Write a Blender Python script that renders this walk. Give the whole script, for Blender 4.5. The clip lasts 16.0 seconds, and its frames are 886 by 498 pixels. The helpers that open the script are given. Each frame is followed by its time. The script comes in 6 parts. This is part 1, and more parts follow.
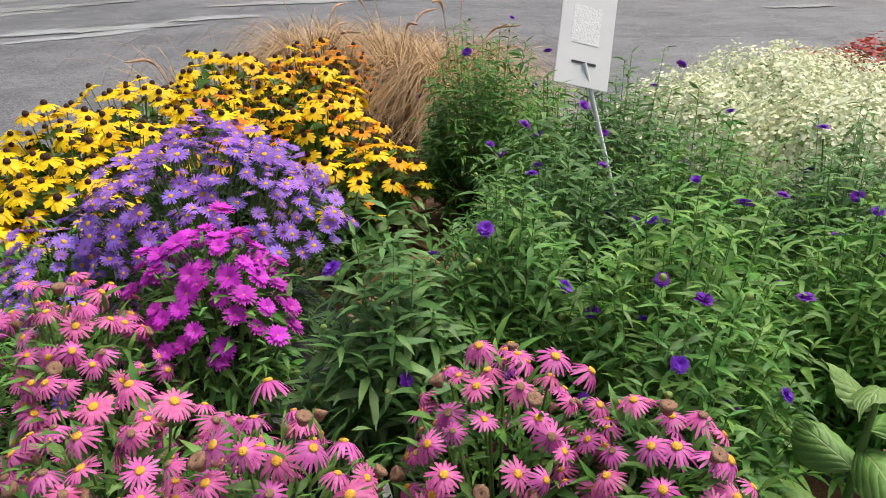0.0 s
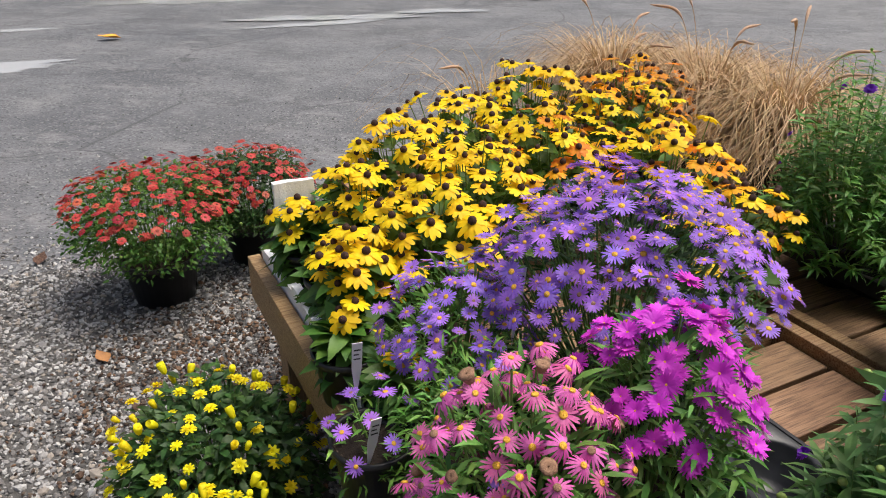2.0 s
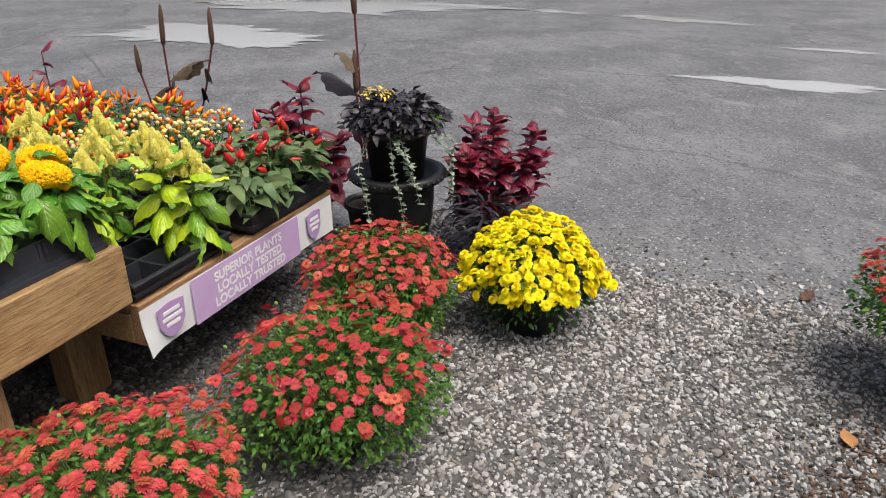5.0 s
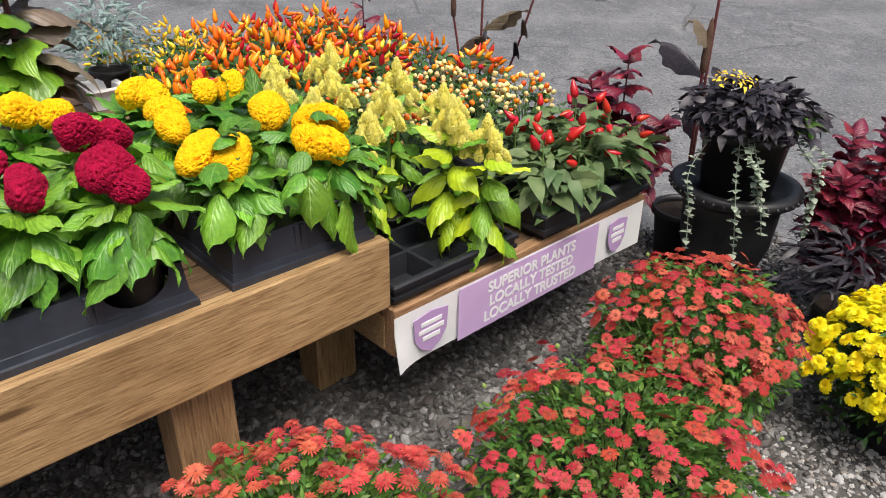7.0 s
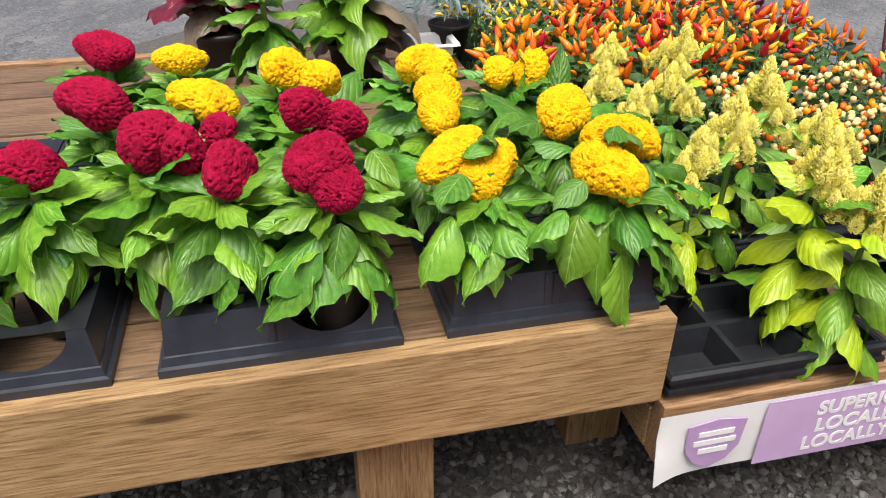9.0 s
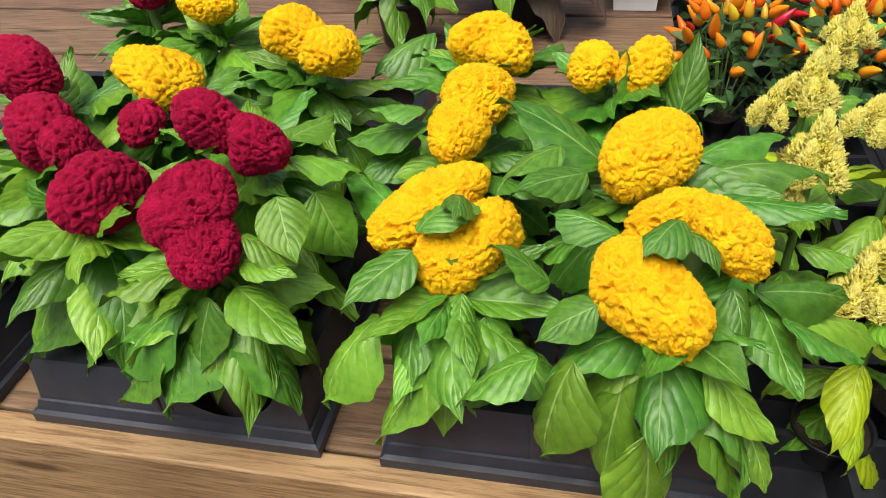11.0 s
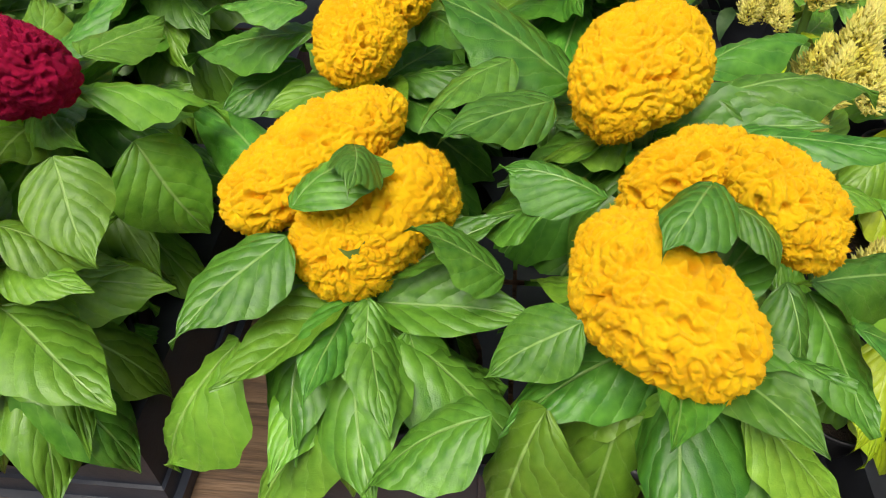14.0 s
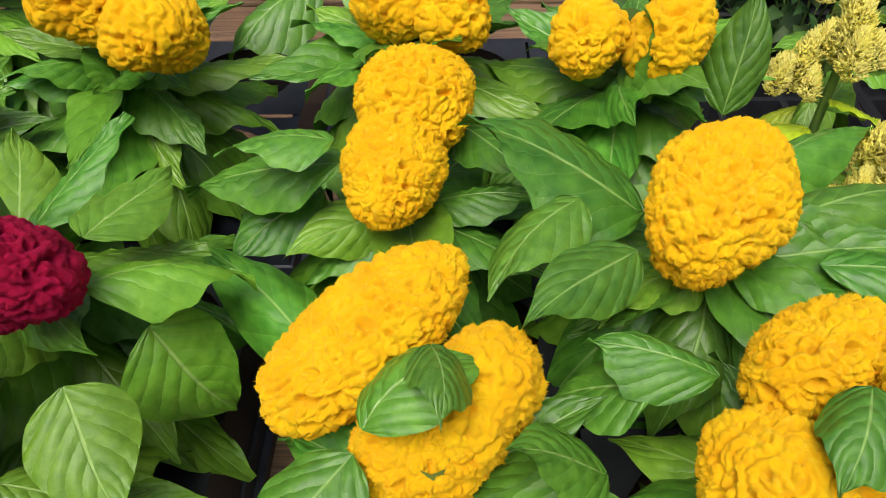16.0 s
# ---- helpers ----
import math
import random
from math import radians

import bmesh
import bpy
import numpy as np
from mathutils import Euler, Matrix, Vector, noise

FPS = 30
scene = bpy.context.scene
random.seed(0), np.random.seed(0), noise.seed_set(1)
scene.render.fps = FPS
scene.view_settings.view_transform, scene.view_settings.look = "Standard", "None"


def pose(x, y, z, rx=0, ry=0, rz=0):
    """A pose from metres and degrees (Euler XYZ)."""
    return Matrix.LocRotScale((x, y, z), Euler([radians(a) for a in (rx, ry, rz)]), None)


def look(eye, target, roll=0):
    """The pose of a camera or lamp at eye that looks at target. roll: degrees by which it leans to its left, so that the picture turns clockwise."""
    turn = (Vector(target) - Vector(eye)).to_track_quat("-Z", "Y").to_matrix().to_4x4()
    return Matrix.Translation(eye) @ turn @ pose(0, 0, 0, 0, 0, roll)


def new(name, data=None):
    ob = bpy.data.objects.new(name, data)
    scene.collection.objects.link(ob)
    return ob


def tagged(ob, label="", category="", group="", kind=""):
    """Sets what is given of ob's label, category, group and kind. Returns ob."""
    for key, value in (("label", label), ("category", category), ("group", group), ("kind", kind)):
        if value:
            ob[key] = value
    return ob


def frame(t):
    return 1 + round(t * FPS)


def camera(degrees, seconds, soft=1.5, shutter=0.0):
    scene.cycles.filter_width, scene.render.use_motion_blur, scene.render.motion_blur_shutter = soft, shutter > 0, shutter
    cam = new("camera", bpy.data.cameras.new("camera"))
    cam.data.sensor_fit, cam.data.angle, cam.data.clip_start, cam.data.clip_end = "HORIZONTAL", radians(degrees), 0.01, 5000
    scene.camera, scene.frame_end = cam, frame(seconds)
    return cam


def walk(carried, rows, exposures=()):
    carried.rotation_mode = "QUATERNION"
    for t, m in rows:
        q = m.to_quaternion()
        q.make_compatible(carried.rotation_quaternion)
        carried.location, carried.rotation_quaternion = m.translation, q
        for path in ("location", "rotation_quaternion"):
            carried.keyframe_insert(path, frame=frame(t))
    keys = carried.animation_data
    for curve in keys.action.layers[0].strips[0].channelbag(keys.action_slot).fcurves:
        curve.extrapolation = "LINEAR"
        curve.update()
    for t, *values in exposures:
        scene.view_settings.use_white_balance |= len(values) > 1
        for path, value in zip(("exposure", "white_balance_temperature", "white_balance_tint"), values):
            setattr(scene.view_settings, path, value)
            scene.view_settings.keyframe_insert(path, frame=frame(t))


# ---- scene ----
cam = camera(62.6, 16.0, 1.0)
PATH = [
    (0, (0.2, 0.107, 1.485), (0.247, 1.91, 0.62), -0.1),
    (0.5, (0.13, 0.138, 1.482), (-0.038, 1.925, 0.598), -0.3),
    (1, (-0.002, 0.191, 1.493), (-0.324, 1.949, 0.597), -0.9),
    (1.5, (-0.176, 0.245, 1.515), (-0.557, 1.993, 0.62), -0.6),
    (2, (-0.298, 0.281, 1.517), (-0.694, 2.033, 0.636), 0.3),
    (2.5, (-0.357, 0.334, 1.518), (-0.93, 2.061, 0.687), 0.4),
    (3, (-0.438, 0.345, 1.537), (-1.306, 1.97, 0.759), 0.4),
    (3.5, (-0.51, 0.359, 1.541), (-1.676, 1.797, 0.785), -0.0),
    (4, (-0.571, 0.348, 1.541), (-1.995, 1.532, 0.786), -0.3),
    (4.5, (-0.644, 0.334, 1.523), (-2.248, 1.238, 0.742), -0.5),
    (5, (-0.716, 0.314, 1.508), (-2.416, 0.964, 0.68), -0.8),
    (5.2, (-0.773, 0.294, 1.513), (-2.495, 0.851, 0.663), -0.9),
    (7.3, (-1.407, 0.31, 1.433), (-3.156, 0.132, 0.481), 1.0),
    (7.5, (-1.445, 0.355, 1.431), (-3.178, 0.084, 0.47), 0.7),
    (8, (-1.521, 0.394, 1.397), (-3.2, -0.077, 0.417), 1.0),
    (8.5, (-1.658, 0.354, 1.399), (-3.232, -0.351, 0.386), 1.1),
    (8.7, (-1.714, 0.335, 1.392), (-3.243, -0.466, 0.382), 0.5),
    (10.8, (-2.382, 0.306, 1.368), (-3.206, -1.04, 0.14), -4.1),
    (11, (-2.408, 0.306, 1.345), (-3.209, -1.041, 0.102), -4.4),
    (11.5, (-2.467, 0.265, 1.285), (-3.249, -1.019, -0.034), -4.3),
    (12, (-2.529, 0.221, 1.24), (-3.329, -1.008, -0.12), -3.9),
    (12.5, (-2.564, 0.19, 1.216), (-3.384, -0.973, -0.189), -3.0),
    (13, (-2.578, 0.178, 1.21), (-3.392, -0.957, -0.222), -2.8),
    (13.5, (-2.577, 0.143, 1.217), (-3.388, -0.989, -0.219), -2.7),
    (14, (-2.547, 0.124, 1.219), (-3.395, -0.976, -0.22), -1.9),
    (14.5, (-2.488, 0.082, 1.241), (-3.428, -0.941, -0.198), 0.0),
    (15, (-2.471, 0.035, 1.25), (-3.462, -0.915, -0.205), 1.1),
    (15.5, (-2.514, 0.007, 1.244), (-3.485, -0.947, -0.22), 0.4),
    (16, (-2.575, -0.016, 1.244), (-3.523, -1.041, -0.188), -1.5),
]
walk(cam, [(t, look(eye, target, roll)) for t, eye, target, roll in PATH], [(0.0, 0.48), (5.0, 0.48), (7.5, 0.68), (8.5, 0.74), (11.0, 0.44), (13.0, 0.32), (16.0, 0.24)])

# ---- world and light ----
world = bpy.data.worlds.new("world")
scene.world = world
world.use_nodes = True
wn = world.node_tree
wn.nodes.clear()
sky = wn.nodes.new("ShaderNodeTexSky")
sky.sky_type = "NISHITA"
sky.sun_disc = False
sky.sun_elevation = radians(67)
sky.sun_rotation = radians(65)
sky.air_density, sky.dust_density, sky.ozone_density = 1.0, 8.0, 1.0
wbg = wn.nodes.new("ShaderNodeBackground")
wbg.inputs["Strength"].default_value = 0.088
wout = wn.nodes.new("ShaderNodeOutputWorld")
wn.links.new(sky.outputs[0], wbg.inputs[0])
wn.links.new(wbg.outputs[0], wout.inputs[0])
sun = new("sun", bpy.data.lights.new("sun", "SUN"))
sun.data.energy, sun.data.angle, sun.data.color = 2.3, radians(38), (1.0, 0.97, 0.92)
sun.matrix_world = look((1.9, 0.9, 5.0), (0, 0, 0))

# ---- materials ----
def nodes_of(name):
    m = bpy.data.materials.new(name)
    m.use_nodes = True
    nt = m.node_tree
    b = nt.nodes["Principled BSDF"]
    return m, nt, b


def mixed(nt, a, b, fac, blend="MIX"):
    n = nt.nodes.new("ShaderNodeMix")
    n.data_type, n.blend_type = "RGBA", blend
    for sock, val in ((n.inputs["Factor"], fac), (n.inputs["A"], a), (n.inputs["B"], b)):
        if isinstance(val, (tuple, list)):
            sock.default_value = (*val, 1) if len(val) == 3 else val
        elif isinstance(val, (int, float)):
            sock.default_value = val
        else:
            nt.links.new(val, sock)
    return n.outputs["Result"]


def noise_tex(nt, scale, detail=4.0, rough=0.6, stretch=None, coord="Object"):
    tc = nt.nodes.new("ShaderNodeTexCoord")
    src = tc.outputs[coord]
    if stretch:
        mp = nt.nodes.new("ShaderNodeMapping")
        mp.inputs["Scale"].default_value = stretch
        nt.links.new(src, mp.inputs[0])
        src = mp.outputs[0]
    n = nt.nodes.new("ShaderNodeTexNoise")
    n.inputs["Scale"].default_value, n.inputs["Detail"].default_value, n.inputs["Roughness"].default_value = scale, detail, rough
    nt.links.new(src, n.inputs["Vector"])
    return n.outputs["Fac"]


def ramp(nt, fac, lo, hi):
    r = nt.nodes.new("ShaderNodeMapRange")
    r.inputs["From Min"].default_value, r.inputs["From Max"].default_value = lo, hi
    nt.links.new(fac, r.inputs["Value"])
    return r.outputs["Result"]


def bumped(nt, b, height, strength, dist):
    n = nt.nodes.new("ShaderNodeBump")
    n.inputs["Strength"].default_value, n.inputs["Distance"].default_value = strength, dist
    nt.links.new(height, n.inputs["Height"])
    nt.links.new(n.outputs[0], b.inputs["Normal"])


def varied(nt, col, amount, hue=0.0, island=False):
    """Shift a colour's value and hue by piece."""
    if island:
        g = nt.nodes.new("ShaderNodeNewGeometry")
        r = g.outputs["Random Per Island"]
    else:
        o = nt.nodes.new("ShaderNodeObjectInfo")
        r = o.outputs["Random"]
    h = nt.nodes.new("ShaderNodeHueSaturation")
    nt.links.new(col, h.inputs["Color"])
    mr = nt.nodes.new("ShaderNodeMapRange")
    mr.inputs["To Min"].default_value, mr.inputs["To Max"].default_value = 1 - amount, 1 + amount
    nt.links.new(r, mr.inputs["Value"])
    nt.links.new(mr.outputs[0], h.inputs["Value"])
    if hue:
        w = nt.nodes.new("ShaderNodeMath")
        w.operation = "MULTIPLY"
        w.inputs[1].default_value = 7.31
        nt.links.new(r, w.inputs[0])
        f = nt.nodes.new("ShaderNodeMath")
        f.operation = "FRACT"
        nt.links.new(w.outputs[0], f.inputs[0])
        mh = nt.nodes.new("ShaderNodeMapRange")
        mh.inputs["To Min"].default_value, mh.inputs["To Max"].default_value = 0.5 - hue, 0.5 + hue
        nt.links.new(f.outputs[0], mh.inputs["Value"])
        nt.links.new(mh.outputs[0], h.inputs["Hue"])
    return h.outputs[0]


def plain(name, a, b, rough=0.6, scale=30, bump=0.2, bdist=0.002, vary=0.0, hue=0.0, island=False, metal=0.0, spec=0.5, stretch=None, fine=0):
    """Two tones mixed by a noise, with relief."""
    m, nt, p = nodes_of(name)
    n = noise_tex(nt, scale, stretch=stretch)
    col = mixed(nt, a, b, ramp(nt, n, 0.3, 0.7))
    if vary:
        col = varied(nt, col, vary, hue, island)
    nt.links.new(col, p.inputs["Base Color"])
    p.inputs["Roughness"].default_value, p.inputs["Metallic"].default_value = rough, metal
    p.inputs["Specular IOR Level"].default_value = spec
    if bump:
        h = noise_tex(nt, fine or scale * 3, stretch=stretch)
        bumped(nt, p, h, bump, bdist)
    return m


def thin_leaf(name, a, b, rough=0.5, vary=0.2, hue=0.02, island=True, glow=0.25, scale=25, spec=0.4):
    """Leaf or petal: lets some light through."""
    m, nt, p = nodes_of(name)
    col = mixed(nt, a, b, ramp(nt, noise_tex(nt, scale), 0.35, 0.65))
    col = varied(nt, col, vary, hue, island)
    nt.links.new(col, p.inputs["Base Color"])
    p.inputs["Roughness"].default_value, p.inputs["Specular IOR Level"].default_value = rough, spec
    t = nt.nodes.new("ShaderNodeBsdfTranslucent")
    nt.links.new(col, t.inputs["Color"])
    mx = nt.nodes.new("ShaderNodeMixShader")
    mx.inputs[0].default_value = glow
    out = nt.nodes["Material Output"]
    nt.links.new(p.outputs[0], mx.inputs[1])
    nt.links.new(t.outputs[0], mx.inputs[2])
    nt.links.new(mx.outputs[0], out.inputs["Surface"])
    return m


def veined(name, dark, light, vein, rough=0.33, glow=0.07, hue=0.011, vary=0.25):
    """Broad leaf with a pale midrib and side veins along its own coordinates."""
    m, nt, p = nodes_of(name)
    uv = nt.nodes.new("ShaderNodeUVMap")
    sep = nt.nodes.new("ShaderNodeSeparateXYZ")
    nt.links.new(uv.outputs[0], sep.inputs[0])

    def mth(op, x, y=None):
        n = nt.nodes.new("ShaderNodeMath")
        n.operation = op
        for i, val in enumerate((x, y)):
            if val is None:
                continue
            if isinstance(val, (int, float)):
                n.inputs[i].default_value = val
            else:
                nt.links.new(val, n.inputs[i])
        return n.outputs[0]
    au = mth("ABSOLUTE", mth("SUBTRACT", sep.outputs[0], 0.5))
    ph = mth("SUBTRACT", mth("MULTIPLY", sep.outputs[1], 6.5), mth("MULTIPLY", au, 5.0))
    wob = noise_tex(nt, 30.0)
    fr = mth("FRACT", mth("ADD", ph, mth("MULTIPLY", wob, 0.35)))
    side = mth("ABSOLUTE", mth("SUBTRACT", fr, 0.5))
    sidevein = ramp(nt, side, 0.05, 0.0)
    mid = ramp(nt, au, 0.022, 0.008)
    col = mixed(nt, dark, light, ramp(nt, noise_tex(nt, 9.0, 2.0), 0.25, 0.75))
    col = varied(nt, col, vary, hue, False)
    vm = mth("MULTIPLY", sidevein, 0.2)
    col = mixed(nt, col, vein, vm)
    col = mixed(nt, col, vein, mth("MULTIPLY", mid, 0.75))
    nt.links.new(col, p.inputs["Base Color"])
    p.inputs["Roughness"].default_value, p.inputs["Specular IOR Level"].default_value = rough, 0.55
    vale = mth("SUBTRACT", 1.0, mth("MULTIPLY", side, 2.0))
    hgt = mth("SUBTRACT", mth("MULTIPLY", noise_tex(nt, 160.0), 0.16), mth("MULTIPLY", mth("MULTIPLY", vale, vale), 0.6))
    hgt = mth("SUBTRACT", hgt, mth("MULTIPLY", mid, 0.4))
    bumped(nt, p, hgt, 0.42, 0.004)
    t = nt.nodes.new("ShaderNodeBsdfTranslucent")
    nt.links.new(col, t.inputs["Color"])
    mx = nt.nodes.new("ShaderNodeMixShader")
    mx.inputs[0].default_value = glow
    nt.links.new(p.outputs[0], mx.inputs[1])
    nt.links.new(t.outputs[0], mx.inputs[2])
    nt.links.new(mx.outputs[0], nt.nodes["Material Output"].inputs["Surface"])
    return m


def timber(name, a, b, c, rough=0.62):
    """Sawn board: grain along its own x, knots, a stain here and there."""
    m, nt, p = nodes_of(name)
    g = noise_tex(nt, 6.0, 6.0, 0.65, (0.9, 11.0, 11.0))
    fine = noise_tex(nt, 22.0, 4.0, 0.7, (0.5, 9.0, 9.0))
    tc = nt.nodes.new("ShaderNodeTexCoord")
    mp = nt.nodes.new("ShaderNodeMapping")
    mp.inputs["Scale"].default_value = (2.2, 11.0, 11.0)
    v = nt.nodes.new("ShaderNodeTexVoronoi")
    v.inputs["Scale"].default_value = 1.0
    nt.links.new(tc.outputs["Object"], mp.inputs[0])
    nt.links.new(mp.outputs[0], v.inputs["Vector"])
    knot = ramp(nt, v.outputs["Distance"], 0.13, 0.05)
    col = mixed(nt, a, b, ramp(nt, g, 0.42, 0.58))
    col = mixed(nt, col, c, ramp(nt, fine, 0.46, 0.62))
    col = mixed(nt, col, (c[0] * 0.5, c[1] * 0.45, c[2] * 0.4), knot)
    stain = noise_tex(nt, 2.3)
    col = mixed(nt, col, (0.72, 0.7, 0.68), ramp(nt, stain, 0.45, 0.75), "MULTIPLY")
    col = varied(nt, col, 0.12, 0.008)
    nt.links.new(col, p.inputs["Base Color"])
    p.inputs["Roughness"].default_value = rough
    bumped(nt, p, fine, 0.5, 0.003)
    return m


def stone_mat(name, cols, rough=0.75, island=True):
    m, nt, p = nodes_of(name)
    if island:
        r = nt.nodes.new("ShaderNodeNewGeometry").outputs["Random Per Island"]
    else:
        r = nt.nodes.new("ShaderNodeObjectInfo").outputs["Random"]
    cr = nt.nodes.new("ShaderNodeValToRGB")
    cr.color_ramp.interpolation = "CONSTANT"
    el = cr.color_ramp.elements
    el[0].color = (*cols[0], 1)
    el[1].position, el[1].color = 1 / len(cols), (*cols[1], 1)
    for i, c in enumerate(cols[2:], 2):
        e = el.new(i / len(cols))
        e.color = (*c, 1)
    nt.links.new(r, cr.inputs[0])
    col = mixed(nt, (0.65, 0.65, 0.65), (1.15, 1.15, 1.15), noise_tex(nt, 90.0))
    col = mixed(nt, cr.outputs[0], col, 1.0, "MULTIPLY")
    nt.links.new(col, p.inputs["Base Color"])
    p.inputs["Roughness"].default_value = rough
    bumped(nt, p, noise_tex(nt, 160.0), 0.4, 0.002)
    return m


def asphalt_mat():
    m, nt, p = nodes_of("worn_asphalt")
    tc = nt.nodes.new("ShaderNodeTexCoord")
    v = nt.nodes.new("ShaderNodeTexVoronoi")
    v.inputs["Scale"].default_value = 75.0
    nt.links.new(tc.outputs["Object"], v.inputs["Vector"])
    spk = nt.nodes.new("ShaderNodeSeparateColor")
    nt.links.new(v.outputs["Color"], spk.inputs[0])
    col = mixed(nt, (0.105, 0.108, 0.115), (0.165, 0.168, 0.175), ramp(nt, noise_tex(nt, 0.9, 6.0), 0.42, 0.6))
    col = mixed(nt, col, (0.26, 0.258, 0.255), ramp(nt, spk.outputs[0], 0.8, 1.0))
    col = mixed(nt, col, (0.05, 0.05, 0.052), ramp(nt, spk.outputs[1], 0.8, 0.95))
    col = mixed(nt, col, (0.235, 0.233, 0.232), ramp(nt, noise_tex(nt, 2.2, 9.0, 0.8, (1.0, 1.8, 1.0)), 0.52, 0.66))
    col = mixed(nt, col, (0.075, 0.075, 0.08), ramp(nt, noise_tex(nt, 5.0, 9.0, 0.8), 0.56, 0.7))
    wob = mixed(nt, (0, 0, 0), (0.9, 0.9, 0.9), noise_tex(nt, 1.7, 5.0))
    warp = nt.nodes.new("ShaderNodeVectorMath")
    nt.links.new(tc.outputs["Object"], warp.inputs[0])
    nt.links.new(wob, warp.inputs[1])
    ck = nt.nodes.new("ShaderNodeTexVoronoi")
    ck.feature = "DISTANCE_TO_EDGE"
    ck.inputs["Scale"].default_value = 0.4
    nt.links.new(warp.outputs[0], ck.inputs["Vector"])
    col = mixed(nt, col, (0.07, 0.07, 0.073), ramp(nt, ck.outputs["Distance"], 0.007, 0.001))
    nt.links.new(col, p.inputs["Base Color"])
    nt.links.new(ramp(nt, noise_tex(nt, 0.7, 5.0), -0.6, 1.3), p.inputs["Roughness"])
    bumped(nt, p, v.outputs["Distance"], 0.5, 0.006)
    return m


M_ASPHALT = asphalt_mat()
M_GRAVELBED = plain("gravel_bed", (0.05, 0.047, 0.044), (0.13, 0.125, 0.12), 0.9, 60, 0.6, 0.008)
M_STONE = stone_mat("crushed_stone", [(0.34, 0.33, 0.32), (0.22, 0.21, 0.205), (0.48, 0.47, 0.46), (0.08, 0.077, 0.075), (0.33, 0.29, 0.25), (0.5, 0.495, 0.485), (0.24, 0.235, 0.235), (0.16, 0.15, 0.145), (0.4, 0.39, 0.385)])
# damp stone, with the benches' shade also put into its dark tones
M_STONE_SHADED_DAMP = stone_mat("shaded_damp_crushed_stone", [(0.1, 0.098, 0.095), (0.06, 0.058, 0.056), (0.15, 0.145, 0.14), (0.08, 0.07, 0.065), (0.22, 0.215, 0.21), (0.05, 0.048, 0.046)], 0.55)
M_GRIT = stone_mat("road_grit", [(0.1, 0.1, 0.1), (0.3, 0.29, 0.28), (0.2, 0.19, 0.19), (0.42, 0.41, 0.4)])
M_WOOD = timber("treated_timber", (0.42, 0.265, 0.135), (0.34, 0.2, 0.095), (0.2, 0.105, 0.045))
M_WOOD_DARK = timber("weathered_deck_timber", (0.25, 0.155, 0.09), (0.19, 0.11, 0.06), (0.1, 0.06, 0.035))
M_PLANK = timber("pallet_plank_timber", (0.36, 0.22, 0.12), (0.27, 0.155, 0.08), (0.15, 0.085, 0.045))
M_PLASTIC = plain("black_tray_plastic", (0.012, 0.013, 0.016), (0.022, 0.024, 0.03), 0.38, 40, 0.12, 0.0008, fine=220)
M_PLASTIC_GREY = plain("slate_tray_plastic", (0.02, 0.024, 0.035), (0.034, 0.04, 0.055), 0.36, 30, 0.25, 0.001, fine=260)
M_POT = plain("black_pot_plastic", (0.008, 0.008, 0.009), (0.016, 0.016, 0.018), 0.42, 18, 0.1, 0.001)
M_SOIL = plain("potting_soil", (0.02, 0.013, 0.009), (0.05, 0.033, 0.022), 0.95, 90, 1.0, 0.006)
M_TERRA = plain("terracotta_plastic", (0.3, 0.09, 0.045), (0.36, 0.12, 0.06), 0.7, 20)
M_WHITE = plain("white_plastic_card", (0.74, 0.75, 0.75), (0.8, 0.8, 0.8), 0.5, 12, 0.05)
M_FOAM = plain("white_foam", (0.82, 0.83, 0.83), (0.88, 0.88, 0.88), 0.8, 60, 0.5, 0.004)
M_LILAC = plain("lilac_print", (0.5, 0.34, 0.58), (0.56, 0.4, 0.63), 0.5, 8, 0.05)
M_PURPLE_INK = plain("purple_print", (0.42, 0.27, 0.5), (0.47, 0.31, 0.55), 0.5, 8, 0.0)
M_INK = plain("black_print", (0.02, 0.02, 0.02), (0.04, 0.04, 0.04), 0.6, 8, 0.0)
M_STEM = plain("green_stem", (0.1, 0.2, 0.04), (0.16, 0.27, 0.06), 0.55, 40)
M_STEM_DARK = plain("maroon_stem", (0.09, 0.02, 0.025), (0.16, 0.04, 0.04), 0.5, 40)
M_LEAF = veined("broad_green_leaf", (0.045, 0.165, 0.014), (0.125, 0.315, 0.03), (0.28, 0.46, 0.12))
M_LEAF_LIGHT = veined("pale_green_leaf", (0.1, 0.255, 0.016), (0.195, 0.395, 0.033), (0.33, 0.51, 0.14))
M_LEAF_LIME = veined("lime_leaf", (0.36, 0.52, 0.01), (0.52, 0.68, 0.03), (0.56, 0.7, 0.14))
M_LEAF_BIG = veined("plain_broad_leaf", (0.13, 0.27, 0.05), (0.19, 0.34, 0.08), (0.3, 0.42, 0.16), rough=0.5)
M_LEAF_RED = veined("burgundy_leaf", (0.1, 0.006, 0.018), (0.22, 0.014, 0.04), (0.28, 0.04, 0.07))
M_LEAF_DUSK = veined("bronze_leaf", (0.12, 0.1, 0.06), (0.2, 0.15, 0.11), (0.3, 0.1, 0.1))
M_LEAF_BLACK = thin_leaf("near_black_leaf", (0.02, 0.016, 0.024), (0.045, 0.04, 0.05), 0.45, 0.3, 0.0, glow=0.05)
M_FOL_MUM = thin_leaf("mum_foliage", (0.04, 0.12, 0.015), (0.1, 0.21, 0.03), hue=0.02, vary=0.35)
M_FOL_DARK = thin_leaf("dark_foliage", (0.022, 0.065, 0.014), (0.06, 0.13, 0.028), hue=0.02, vary=0.35)
